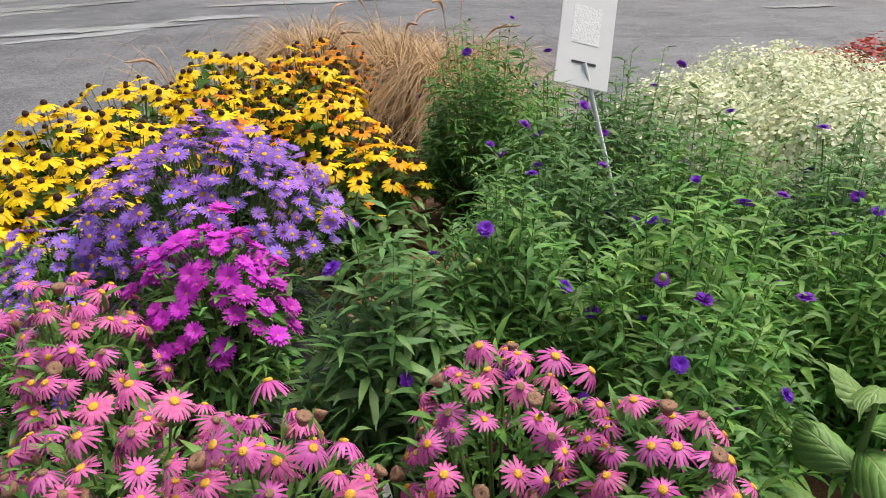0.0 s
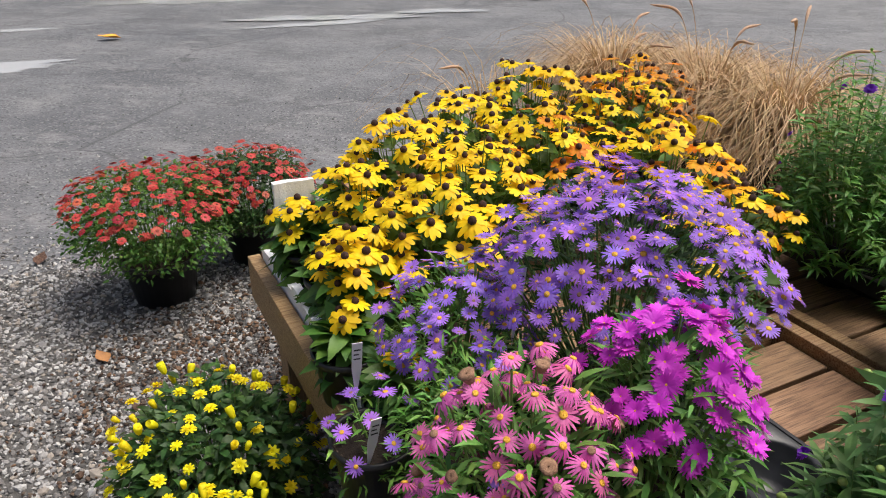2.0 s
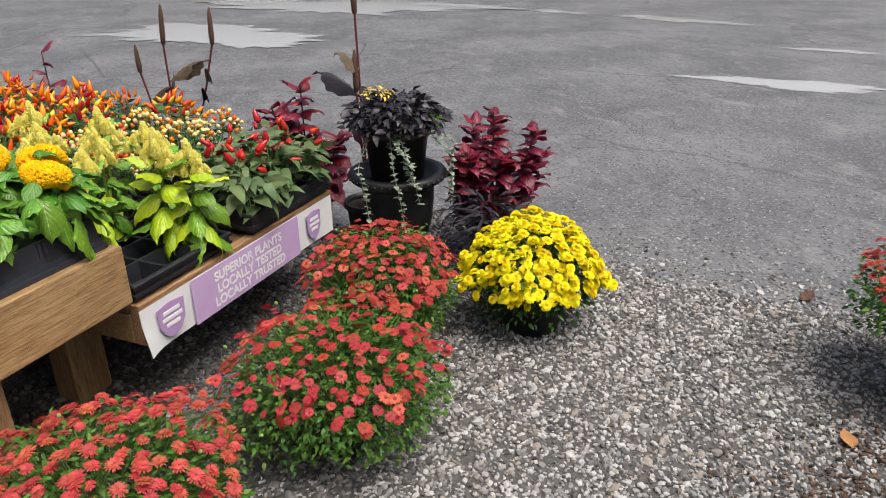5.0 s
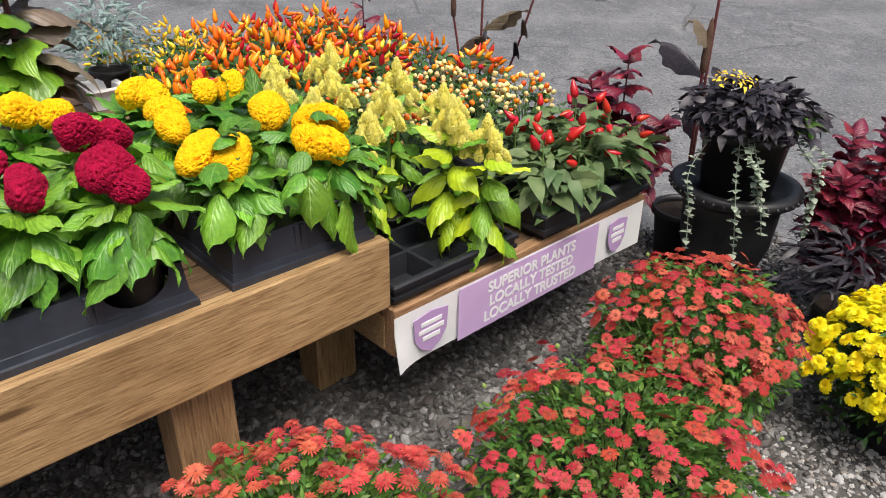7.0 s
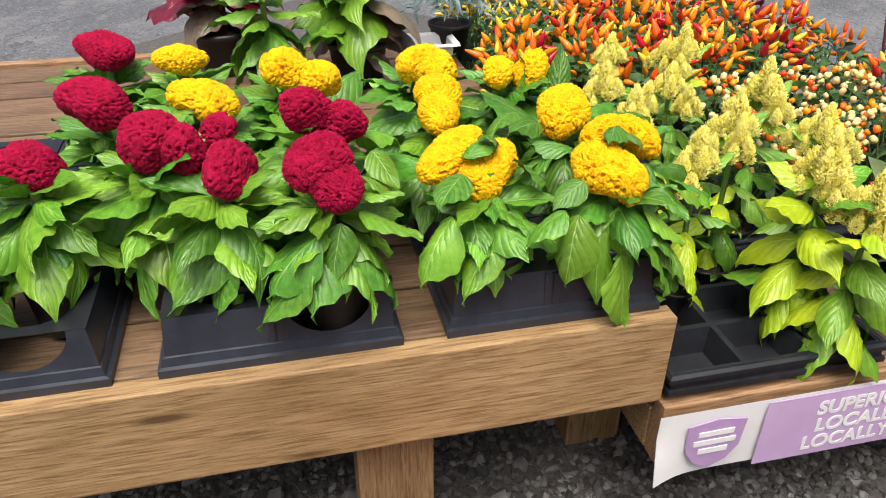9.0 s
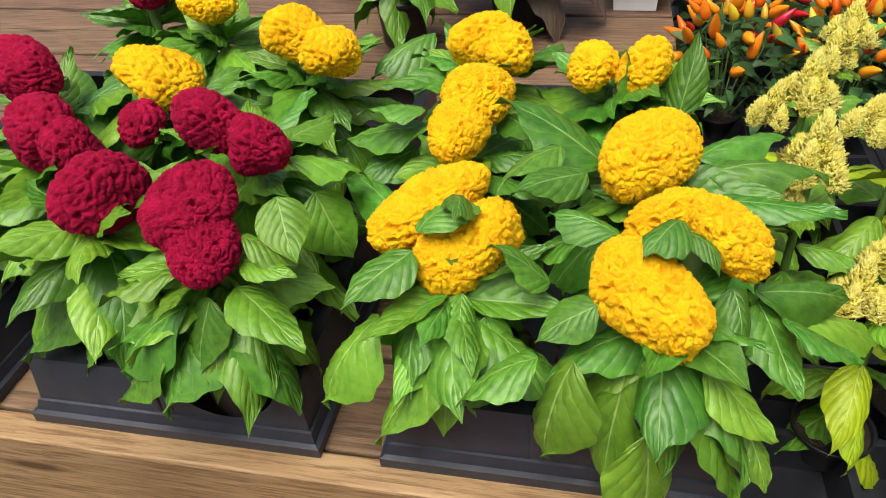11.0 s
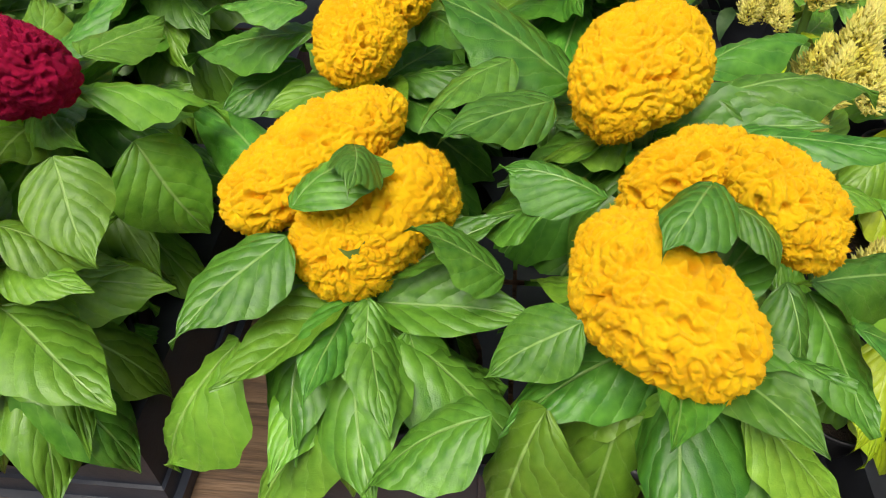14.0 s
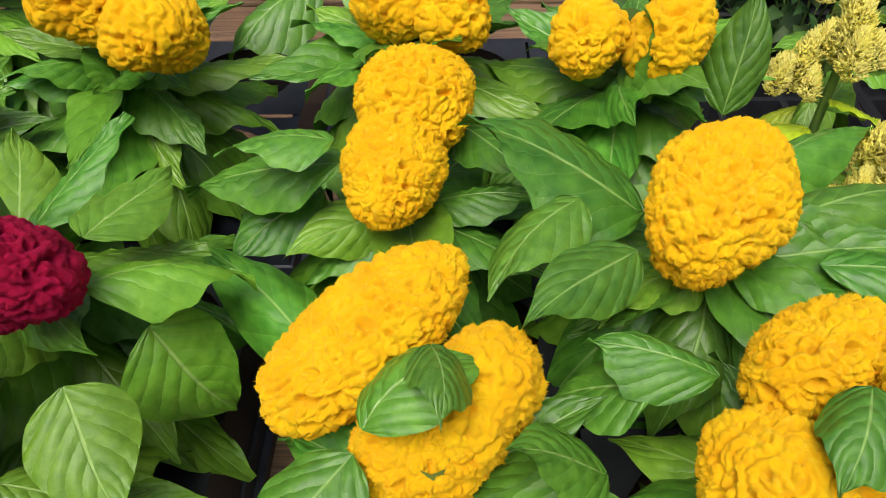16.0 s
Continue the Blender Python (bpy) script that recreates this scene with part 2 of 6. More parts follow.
M_FOL_ASTER = thin_leaf("aster_foliage", (0.065, 0.18, 0.03), (0.15, 0.32, 0.06), hue=0.02, vary=0.3)
M_FOL_GREY = thin_leaf("grey_green_foliage", (0.08, 0.19, 0.05), (0.155, 0.31, 0.085), hue=0.015, vary=0.25)
M_FOL_PEPPER = thin_leaf("pepper_foliage", (0.03, 0.09, 0.025), (0.08, 0.17, 0.045), hue=0.02, vary=0.3)
M_FOL_OLIVE = thin_leaf("olive_pepper_foliage", (0.1, 0.17, 0.06), (0.17, 0.24, 0.1), hue=0.02, vary=0.25)
M_FOL_LIGHT = thin_leaf("fresh_green_foliage", (0.09, 0.24, 0.03), (0.19, 0.39, 0.07), hue=0.02, vary=0.25)
M_SILVER = thin_leaf("silver_foliage", (0.26, 0.33, 0.25), (0.4, 0.46, 0.36), hue=0.01, vary=0.2)
M_BLUEGREY = thin_leaf("blue_grey_foliage", (0.2, 0.3, 0.28), (0.32, 0.42, 0.4), hue=0.01, vary=0.2)
M_STRAW = thin_leaf("straw_grass", (0.42, 0.27, 0.13), (0.58, 0.42, 0.24), hue=0.012, vary=0.25, glow=0.15)
M_BUD = thin_leaf("green_buds", (0.2, 0.33, 0.07), (0.35, 0.48, 0.14), vary=0.25)


def petal(name, a, b, vary=0.12, hue=0.012, glow=0.25):
    return thin_leaf(name, a, b, 0.55, vary, hue, False, glow, 60, 0.3)


P_YELLOW = petal("golden_petals", (0.88, 0.57, 0.004), (0.93, 0.67, 0.01))
P_ORANGE = petal("orange_brown_petals", (0.72, 0.25, 0.004), (0.85, 0.42, 0.006), 0.25, 0.02)
P_PURPLE = petal("lavender_petals", (0.27, 0.11, 0.6), (0.4, 0.21, 0.72), 0.22, 0.02)
P_MAGENTA = petal("magenta_petals", (0.58, 0.03, 0.55), (0.7, 0.07, 0.66))
P_PINK = petal("pink_petals", (0.62, 0.09, 0.36), (0.76, 0.22, 0.5), 0.18, 0.02)
P_VIOLET = petal("deep_violet_petals", (0.18, 0.02, 0.5), (0.27, 0.05, 0.6))
P_RED = petal("brick_red_petals", (0.36, 0.018, 0.022), (0.47, 0.05, 0.042), 0.22, 0.012)
P_CORAL = petal("coral_petals", (0.48, 0.05, 0.042), (0.6, 0.13, 0.09), 0.2, 0.012)
P_LEMON = petal("lemon_petals", (0.9, 0.77, 0.008), (0.95, 0.86, 0.025), 0.08)
C_BROWN = plain("dark_cone", (0.025, 0.008, 0.006), (0.06, 0.02, 0.012), 0.8, 300, 0.8, 0.002)
C_GOLD = plain("gold_centre", (0.75, 0.36, 0.02), (0.85, 0.5, 0.06), 0.7, 300, 0.8, 0.002)
C_WINE = plain("wine_centre", (0.13, 0.01, 0.008), (0.34, 0.07, 0.03), 0.7, 300, 0.6, 0.002)
C_DEAD = plain("spent_centre", (0.22, 0.12, 0.07), (0.35, 0.2, 0.12), 0.8, 200, 0.8, 0.002)


def crest_mat(name, a, b, c, sheen, rough=0.8):
    m, nt, p = nodes_of(name)
    col = mixed(nt, a, b, ramp(nt, noise_tex(nt, 45.0), 0.35, 0.65))
    col = mixed(nt, col, c, ramp(nt, noise_tex(nt, 130.0), 0.62, 0.82))
    nt.links.new(col, p.inputs["Base Color"])
    p.inputs["Roughness"].default_value = rough
    p.inputs["Specular IOR Level"].default_value = 0.15
    p.inputs["Sheen Weight"].default_value = 0.35
    p.inputs["Sheen Roughness"].default_value = 0.4
    p.inputs["Sheen Tint"].default_value = (*sheen, 1)
    p.inputs["Subsurface Weight"].default_value = 0.2
    p.inputs["Subsurface Radius"].default_value = (0.006, 0.003, 0.001)
    bumped(nt, p, noise_tex(nt, 700.0, 5.0, 0.8), 0.8, 0.002)
    return m


M_CREST_Y = crest_mat("golden_crest", (0.9, 0.47, 0.003), (0.93, 0.57, 0.006), (0.95, 0.68, 0.06), (1.0, 0.75, 0.1))
M_CREST_R = crest_mat("crimson_crest", (0.26, 0.001, 0.026), (0.38, 0.003, 0.046), (0.46, 0.01, 0.075), (0.7, 0.05, 0.15))
M_PLUME = thin_leaf("cream_yellow_plume", (0.86, 0.79, 0.14), (0.92, 0.87, 0.3), 0.7, 0.1, 0.01, glow=0.45)
M_FRUIT_RED = plain("red_pepper_skin", (0.46, 0.008, 0.012), (0.56, 0.016, 0.014), 0.25, 20, 0.0, vary=0.15, hue=0.01)
M_FRUIT_ORANGE = plain("orange_pepper_skin", (0.84, 0.16, 0.008), (0.88, 0.26, 0.012), 0.25, 20, 0.0, vary=0.1, hue=0.025)
M_FRUIT_YELLOW = plain("yellow_pepper_skin", (0.8, 0.48, 0.02), (0.85, 0.6, 0.05), 0.25, 20, 0.0, vary=0.1, hue=0.02)
M_FRUIT_CREAM = plain("cream_pepper_skin", (0.8, 0.62, 0.22), (0.84, 0.7, 0.34), 0.28, 20, 0.0, vary=0.1, hue=0.03)
M_SPIKE = plain("brown_seed_spike", (0.07, 0.035, 0.025), (0.15, 0.08, 0.05), 0.85, 200, 1.0, 0.004)
M_PLUMESEED = plain("tan_seed_plume", (0.45, 0.27, 0.17), (0.6, 0.42, 0.3), 0.9, 200, 0.6, 0.003)
M_CONCRETE = plain("pale_concrete", (0.42, 0.4, 0.36), (0.52, 0.5, 0.46), 0.85, 8, 0.4, 0.006, vary=0.1)
M_BARK = stone_mat("bark_debris", [(0.09, 0.05, 0.03), (0.05, 0.03, 0.02), (0.16, 0.09, 0.05), (0.1, 0.07, 0.05)])
M_BROWNLEAF = plain("dry_leaf", (0.32, 0.15, 0.06), (0.45, 0.22, 0.08), 0.7, 40)
M_ORANGELEAF = plain("orange_paper", (0.75, 0.3, 0.03), (0.85, 0.4, 0.05), 0.7, 40)


def water_mat():
    m, nt, p = nodes_of("puddle_water_sky_toned")
    # pale grey base paints in the bright sky that the water reflects
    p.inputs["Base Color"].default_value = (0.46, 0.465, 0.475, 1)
    p.inputs["Roughness"].default_value = 0.06
    p.inputs["IOR"].default_value = 1.33
    p.inputs["Specular IOR Level"].default_value = 0.8
    bumped(nt, p, noise_tex(nt, 9.0), 0.03, 0.01)
    return m


M_WATER = water_mat()

# ---- mesh helpers ----
rng = np.random.default_rng(7)


def mesh_of(name, V, F, mats, smooth=True, slot=None, uv=None):
    """A mesh from arrays: vertices (n, 3), faces (m, k) of one size or a list of such arrays."""
    me = bpy.data.meshes.new(name)
    V = np.asarray(V, dtype=np.float32)
    groups = F if isinstance(F, list) else [F]
    groups = [np.asarray(g, dtype=np.int32) for g in groups if len(g)]
    loops = np.concatenate([g.ravel() for g in groups])
    sizes = np.concatenate([np.full(len(g), g.shape[1], dtype=np.int32) for g in groups])
    starts = np.concatenate([[0], np.cumsum(sizes)[:-1]]).astype(np.int32)
    me.vertices.add(len(V))
    me.vertices.foreach_set("co", V.ravel())
    me.loops.add(len(loops))
    me.loops.foreach_set("vertex_index", loops)
    me.polygons.add(len(sizes))
    me.polygons.foreach_set("loop_start", starts)
    me.update(calc_edges=True)
    if slot is not None:
        me.polygons.foreach_set("material_index", np.asarray(slot, dtype=np.int32))
    me.polygons.foreach_set("use_smooth", np.full(len(sizes), smooth))
    if uv is not None:
        lay = me.uv_layers.new(name="UVMap")
        lay.data.foreach_set("uv", np.asarray(uv, dtype=np.float32)[loops].ravel())
    for m in (mats if isinstance(mats, (list, tuple)) else [mats]):
        me.materials.append(m)
    return me


def many(V, F, mats):
    """Copies of a template at each of the matrices (n, 4, 4), as one soup."""
    V, F, A = np.asarray(V), np.asarray(F), np.asarray(mats)
    P = np.einsum("nij,vj->nvi", A[:, :3, :3], V) + A[:, None, :3, 3]
    G = F[None] + (np.arange(len(A)) * len(V))[:, None, None]
    return P.reshape(-1, 3), G.reshape(-1, F.shape[1])


def soup(parts):
    """Join (V, F) pairs of one face size."""
    Vs, Fs, k = [], [], 0
    for V, F in parts:
        Vs.append(V)
        Fs.append(np.asarray(F) + k)
        k += len(V)
    return np.concatenate(Vs), np.concatenate(Fs)


def aim(p, n, spin=0.0, s=1.0):
    """Matrix (array) that puts +Z along n at p."""
    n = np.asarray(n, float)
    n = n / np.linalg.norm(n)
    ref = np.array([0, 0, 1.0]) if abs(n[2]) < 0.95 else np.array([1.0, 0, 0])
    x = np.cross(ref, n)
    x /= np.linalg.norm(x)
    y = np.cross(n, x)
    c, d = math.cos(spin), math.sin(spin)
    sc = np.asarray(s, float) * np.ones(3)
    m = np.eye(4)
    m[:3, 0], m[:3, 1], m[:3, 2], m[:3, 3] = (c * x + d * y) * sc[0], (-d * x + c * y) * sc[1], n * sc[2], p
    return m


def leafway(p, az, pitch, roll=0.0, s=1.0):
    """Matrix (array) of a leaf that starts at p, points along azimuth az, raised by pitch (radians)."""
    m = Matrix.Translation(p) @ Matrix.Rotation(az - math.pi / 2, 4, "Z") @ Matrix.Rotation(pitch, 4, "X") @ Matrix.Rotation(roll, 4, "Y")
    sc = (s, s, s) if isinstance(s, (int, float)) else s
    return np.array(m @ Matrix.Diagonal((*sc, 1)))


def thing(name, label, category, m=None, group="", kind=""):
    ob = new(name)
    ob.empty_display_size = 0.05
    if m is not None:
        ob.matrix_basis = m
    return tagged(ob, label, category, group, kind)


def put(name, me, parent, m=None, label=""):
    ob = new(name, me)
    ob.parent = parent
    if m is not None:
        ob.matrix_basis = Matrix(np.asarray(m).tolist()) if isinstance(m, np.ndarray) else m
    return tagged(ob, label) if label else ob


def part(name, bm, material, parent, label="", m=None, smooth=False):
    me = bpy.data.meshes.new(name)
    for f in bm.faces:
        f.smooth = smooth
    bm.to_mesh(me)
    bm.free()
    me.materials.append(material)
    return put(name, me, parent, m, label)


def box_bm(x0, x1, y0, y1, z0, z1, bevel=0.003):
    bm = bmesh.new()
    bmesh.ops.create_cube(bm, size=1.0, matrix=Matrix.Translation(((x0 + x1) / 2, (y0 + y1) / 2, (z0 + z1) / 2)) @ Matrix.Diagonal((x1 - x0, y1 - y0, z1 - z0, 1)))
    if bevel:
        bmesh.ops.bevel(bm, geom=bm.edges[:], offset=bevel, segments=2, affect="EDGES", profile=0.6)
    return bm


def lathe(profile, n=28, wobble=0.0):
    """Revolve (r, z) pairs: V, quads."""
    a = np.linspace(0, 2 * math.pi, n, endpoint=False)
    V = np.array([[r * math.cos(t), r * math.sin(t), z] for r, z in profile for t in a])
    F = np.array([[i * n + j, i * n + (j + 1) % n, (i + 1) * n + (j + 1) % n, (i + 1) * n + j] for i in range(len(profile) - 1) for j in range(n)])
    return V, F


def tube(path, radii, n=6):
    """A round rod along points: V, quads, with pinched ends."""
    P = np.asarray(path, float)
    T = np.gradient(P, axis=0)
    T /= np.linalg.norm(T, axis=1)[:, None] + 1e-9
    ref = np.array([0.31, 0.17, 0.93]) if abs(T[0] @ np.array([0.31, 0.17, 0.93])) < 0.9 else np.array([1.0, 0, 0])
    V = []
    for p, t, r in zip(P, T, np.ones(len(P)) * radii):
        x = np.cross(ref, t)
        x /= np.linalg.norm(x) + 1e-9
        y = np.cross(t, x)
        for k in range(n):
            w = 2 * math.pi * k / n
            V.append(p + r * (math.cos(w) * x + math.sin(w) * y))
    F = [[i * n + j, i * n + (j + 1) % n, (i + 1) * n + (j + 1) % n, (i + 1) * n + j] for i in range(len(P) - 1) for j in range(n)]
    return np.array(V), np.array(F)


# ---- leaf and flower templates ----
def leaf_shape(L, W, nl=10, nw=6, droop=0.5, cup=0.25, peak=0.38, tip=1.6, ripple=0.0, twist=0.0, seed=0, puff=0.0, quilt=0.0):
    """Leaf along +Y from the origin, curving down towards its tip. Returns V, quads, uv."""
    r = random.Random(seed)
    V, UV = [], []
    for i in range(nl + 1):
        v = i / nl
        w = W * 0.5 * 3.2 * (v ** 0.62) * ((1 - v) ** 1.18) * (1 - 0.12 * v ** 6) * (0.42 / max(0.2, peak)) ** 0.1 if 0 < v < 1 else W * (0.03 if i == 0 else 0.004)
        ang = -droop * v * v
        y = L * (v - 0.16 * droop * droop * v ** 3)
        z = -L * droop * 0.5 * v * v
        for j in range(nw + 1):
            u = j / nw - 0.5
            x = 2 * w * u
            zz = z + cup * abs(x) * (0.6 + 0.4 * math.cos(3 * v)) + ripple * W * math.sin(v * 26 - abs(u) * 16) * (abs(u) * 2) ** 1.5 - puff * x * x / W + 0.05 * L * puff * math.sin(5 * v + 1.3 * seed) * u * 2 * v
            zz += quilt * L * math.cos(2 * math.pi * (6.5 * v - 5.0 * abs(u) + 0.4 * math.sin(seed))) * min(1.0, abs(u) * 7) * (1 - (2 * abs(u)) ** 3) * min(1.0, 4 * v * (1 - v) + 0.2) - quilt * L * 1.4 * max(0.0, 1 - abs(u) * 9)
            tw = twist * v
            V.append((x * math.cos(tw) + 0.25 * W * math.sin(3.1 * v + seed) * v * 0.4, y, zz + x * math.sin(tw)))
            UV.append((u + 0.5, v))
    k = nw + 1
    F = [(i * k + j, i * k + j + 1, (i + 1) * k + j + 1, (i + 1) * k + j) for i in range(nl) for j in range(nw)]
    return np.array(V), np.array(F), np.array(UV)


def daisy(n, r, w, inner=0.12, lift=0.15, droop=0.2, centre=0.22, dome=0.5, petal_m=None, centre_m=None, seed=0, rows=1, name="bloom"):
    """A bloom of n strap petals round a domed centre; +Z is its face."""
    r0 = random.Random(seed)
    V, F, S = [], [], []
    for row in range(rows):
        for k in range(n):
            a = 2 * math.pi * (k + 0.5 * row) / n + r0.uniform(-0.1, 0.1)
            L = r * (1 - 0.28 * row) * r0.uniform(0.85, 1.08)
            li = lift + 0.35 * row + r0.uniform(-0.08, 0.08)
            c, s = math.cos(a), math.sin(a)
            base = len(V)
            for f, wf in ((inner, 0.35), (0.5, 1.0), (0.86, 0.85), (1.0, 0.3)):
                rad = L * f
                z = L * (li * f - droop * f * f) + 0.04 * r * row
                ww = w * wf * 0.5
                V.append((rad * c - ww * s, rad * s + ww * c, z))
                V.append((rad * c + ww * s, rad * s - ww * c, z))
            for i in range(3):
                F.append((base + 2 * i, base + 2 * i + 1, base + 2 * i + 3, base + 2 * i + 2))
                S.append(0)
    cr = r * centre
    prof = [(cr, -0.02 * r), (cr * 1.02, cr * dome * 0.45), (cr * 0.72, cr * dome * 0.85), (cr * 0.05, cr * dome)]
    lv, lf = lathe(prof, 8)
    base = len(V)
    V += [tuple(p) for p in lv]
    F += [tuple(int(q) + base for q in f) for f in lf]
    S += [1] * len(lf)
    return mesh_of(name, np.array(V), np.array(F), [petal_m, centre_m], True, S)


def ball_bloom(r, petal_m, centre_m, n=14, rows=4, seed=0, name="bloom"):
    """A full double bloom: rings of petals that stand steeper towards the middle."""
    r0 = random.Random(seed)
    V, F = [], []
    for row in range(rows):
        q = row / rows
        m = max(5, int(n * (1 - 0.5 * q)))
        for k in range(m):
            a = 2 * math.pi * (k + 0.5 * row) / m + r0.uniform(-0.12, 0.12)
            el = 0.05 + 1.25 * q + r0.uniform(-0.1, 0.1)
            L = r * (1 - 0.35 * q)
            c, s = math.cos(a), math.sin(a)
            base = len(V)
            for f, wf in ((0.1, 0.5), (0.6, 1.0), (1.0, 0.55)):
                rad, z = L * f * math.cos(el), L * f * math.sin(el) * 0.75 - 0.12 * r * f * f * (1 - q)
                ww = 0.2 * r * wf
                V.append((rad * c - ww * s, rad * s + ww * c, z))
                V.append((rad * c + ww * s, rad * s - ww * c, z))
            for i in range(2):
                F.append((base + 2 * i, base + 2 * i + 1, base + 2 * i + 3, base + 2 * i + 2))
    return mesh_of(name, np.array(V), np.array(F), [petal_m, centre_m], True)


SMALL = [leaf_shape(1.0, 0.34, 3, 2, 0.5, 0.3, 0.45, seed=1)[:2], leaf_shape(1.0, 0.42, 3, 2, 0.9, 0.2, 0.5, seed=2)[:2]]
LANCE = [leaf_shape(1.0, 0.2, 3, 2, 0.55, 0.3, 0.4, seed=3)[:2], leaf_shape(1.0, 0.22, 3, 2, 1.0, 0.3, 0.4, seed=4)[:2]]
OVATE = [leaf_shape(1.0, 0.5, 4, 2, 0.6, 0.3, 0.4, seed=5)[:2], leaf_shape(1.0, 0.46, 4, 2, 1.1, 0.25, 0.4, seed=6)[:2]]
NEEDLE = [leaf_shape(1.0, 0.1, 3, 2, 0.5, 0.2, 0.4, seed=8)[:2]]


def dome_points(n, rx, ry, rz, low=-0.15, rough=0.06):
    """Points and outward normals on an uneven dome round the origin."""
    out = []
    ph = rng.uniform(0, 6.28, 3)
    for k in range(n):
        z = low + (1 - low) * ((k + rng.uniform(0, 1)) / n)
        a = k * 2.39996 + rng.uniform(-0.25, 0.25)
        q = math.sqrt(max(0.0, 1 - z * z))
        d = np.array([q * math.cos(a), q * math.sin(a), z])
        bump = 1 + rough * (math.sin(3 * a + ph[0]) + math.sin(5 * a + 4 * z + ph[1])) + rng.normal(0, rough * 0.6)
        out.append((d * np.array([rx, ry, rz]) * bump, d / np.array([rx, ry, rz]) * min(rx, ry, rz)))
    return out


def pot_profile(r, h):
    return [(r * 0.74, 0.0), (r * 0.78, 0.004), (r * 0.95, h * 0.86), (r * 1.04, h * 0.87), (r * 1.06, h), (r * 0.98, h), (r * 0.95, h * 0.9), (r * 0.72, h * 0.2), (0.001, h * 0.2)]


def add_pot(parent, r, h, m=None, mat=None, soil=True, z=0.0):
    V, F = lathe(pot_profile(r, h), 30)
    base = Matrix.Translation((0, 0, z)) @ (m or Matrix())
    put("pot", mesh_of("pot", V, F, mat or M_POT), parent, base)
    if soil:
        a = np.linspace(0, 2 * math.pi, 20, endpoint=False)
        V = np.array([[0, 0, 0.012]] + [[r * 0.5 * math.cos(t), r * 0.5 * math.sin(t), 0.008 + rng.uniform(-0.003, 0.003)] for t in a] + [[r * 0.955 * math.cos(t), r * 0.955 * math.sin(t), rng.uniform(-0.002, 0.002)] for t in a])
        F3 = np.array([[0, 1 + i, 1 + (i + 1) % 20] for i in range(20)])
        F4 = np.array([[1 + i, 21 + i, 21 + (i + 1) % 20, 1 + (i + 1) % 20] for i in range(20)])
        put("soil", mesh_of("soil", V, [F3, F4], M_SOIL), parent, base @ Matrix.Translation((0, 0, h * 0.88)))


def foliage(parent, centre, rx, ry, rz, n, size, mat, shapes, inner=0.55, low=-0.5, up=0.5, name="foliage"):
    """Many small leaves through the outer shell of a mound, one mesh."""
    mats = [[] for _ in shapes]
    for p, nn in dome_points(n, rx, ry, rz, low):
        f = rng.uniform(inner, 1.0)
        pos = np.asarray(centre) + p * f
        az = math.atan2(nn[1], nn[0]) + rng.normal(0, 0.8)
        pitch = rng.uniform(-0.4, 0.6) + up * max(0.0, p[2] / rz)
        mats[int(rng.integers(len(shapes)))].append(leafway(pos, az, pitch, rng.normal(0, 0.5), float(size * rng.uniform(0.6, 1.25))))
    V, F = soup([many(s[0], s[1], m) for s, m in zip(shapes, mats) if m])
    return put(name, mesh_of(name, V, F, mat), parent)


def sprigs(parent, centre, rx, ry, rz, n, per, size, mat, foot=0.1, name="foliage"):
    """Upright leafy shoots from the pot to the shell of a mound, each with spiral leaves and a tip rosette."""
    mats, rods = [[] for _ in LANCE], []
    for p, nn in dome_points(n, rx, ry, rz, -0.1, 0.08):
        e = np.asarray(centre) + p * rng.uniform(0.86, 1.03)
        b = np.array([e[0] * 0.3, e[1] * 0.3, foot])
        mid = (b + e) / 2 + np.array([e[0] * 0.16, e[1] * 0.16, 0.0])
        rods.append(tube([b, b * 0.25 + mid * 0.5 + e * 0.25, e], [0.0018, 0.0012, 0.0006], 4))
        for k in range(per):
            f = 1 - 0.62 * (k / per) ** 1.35
            q = (1 - f) ** 2 * b + 2 * f * (1 - f) * mid + f * f * e
            tip = max(0.0, (f - 0.86) / 0.14)
            az = k * 2.39996 + rng.uniform(-0.4, 0.4)
            mats[k % len(LANCE)].append(leafway(q, az, 0.2 + 0.3 * tip + rng.normal(0, 0.25), rng.normal(0, 0.4), float(size * (1.1 - 0.4 * tip) * rng.uniform(0.75, 1.2))))
    V, F = soup([many(s[0], s[1], m) for s, m in zip(LANCE, mats) if m])
    put(name, mesh_of(name, V, F, mat), parent)
    V, F = soup(rods)
    tagged(put("shoot", mesh_of("shoot", V, F, M_STEM), parent), kind="stuff")


def stems(parent, centre, ends, r, mat, base_spread=0.3, z0=0.0, name="stalk"):
    rods = []
    for e in ends:
        e = np.asarray(e, float)
        b = np.array([centre[0] + (e[0] - centre[0]) * base_spread, centre[1] + (e[1] - centre[1]) * base_spread, z0])
        mid = (b + e) / 2 + np.array([(e[0] - b[0]) * 0.12, (e[1] - b[1]) * 0.12, (e[2] - b[2]) * 0.08])
        rods.append(tube([b, mid, e], [r * 1.2, r, r * 0.8], 5))
    V, F = soup(rods)
    return tagged(put(name, mesh_of(name, V, F, mat), parent), kind="stuff")


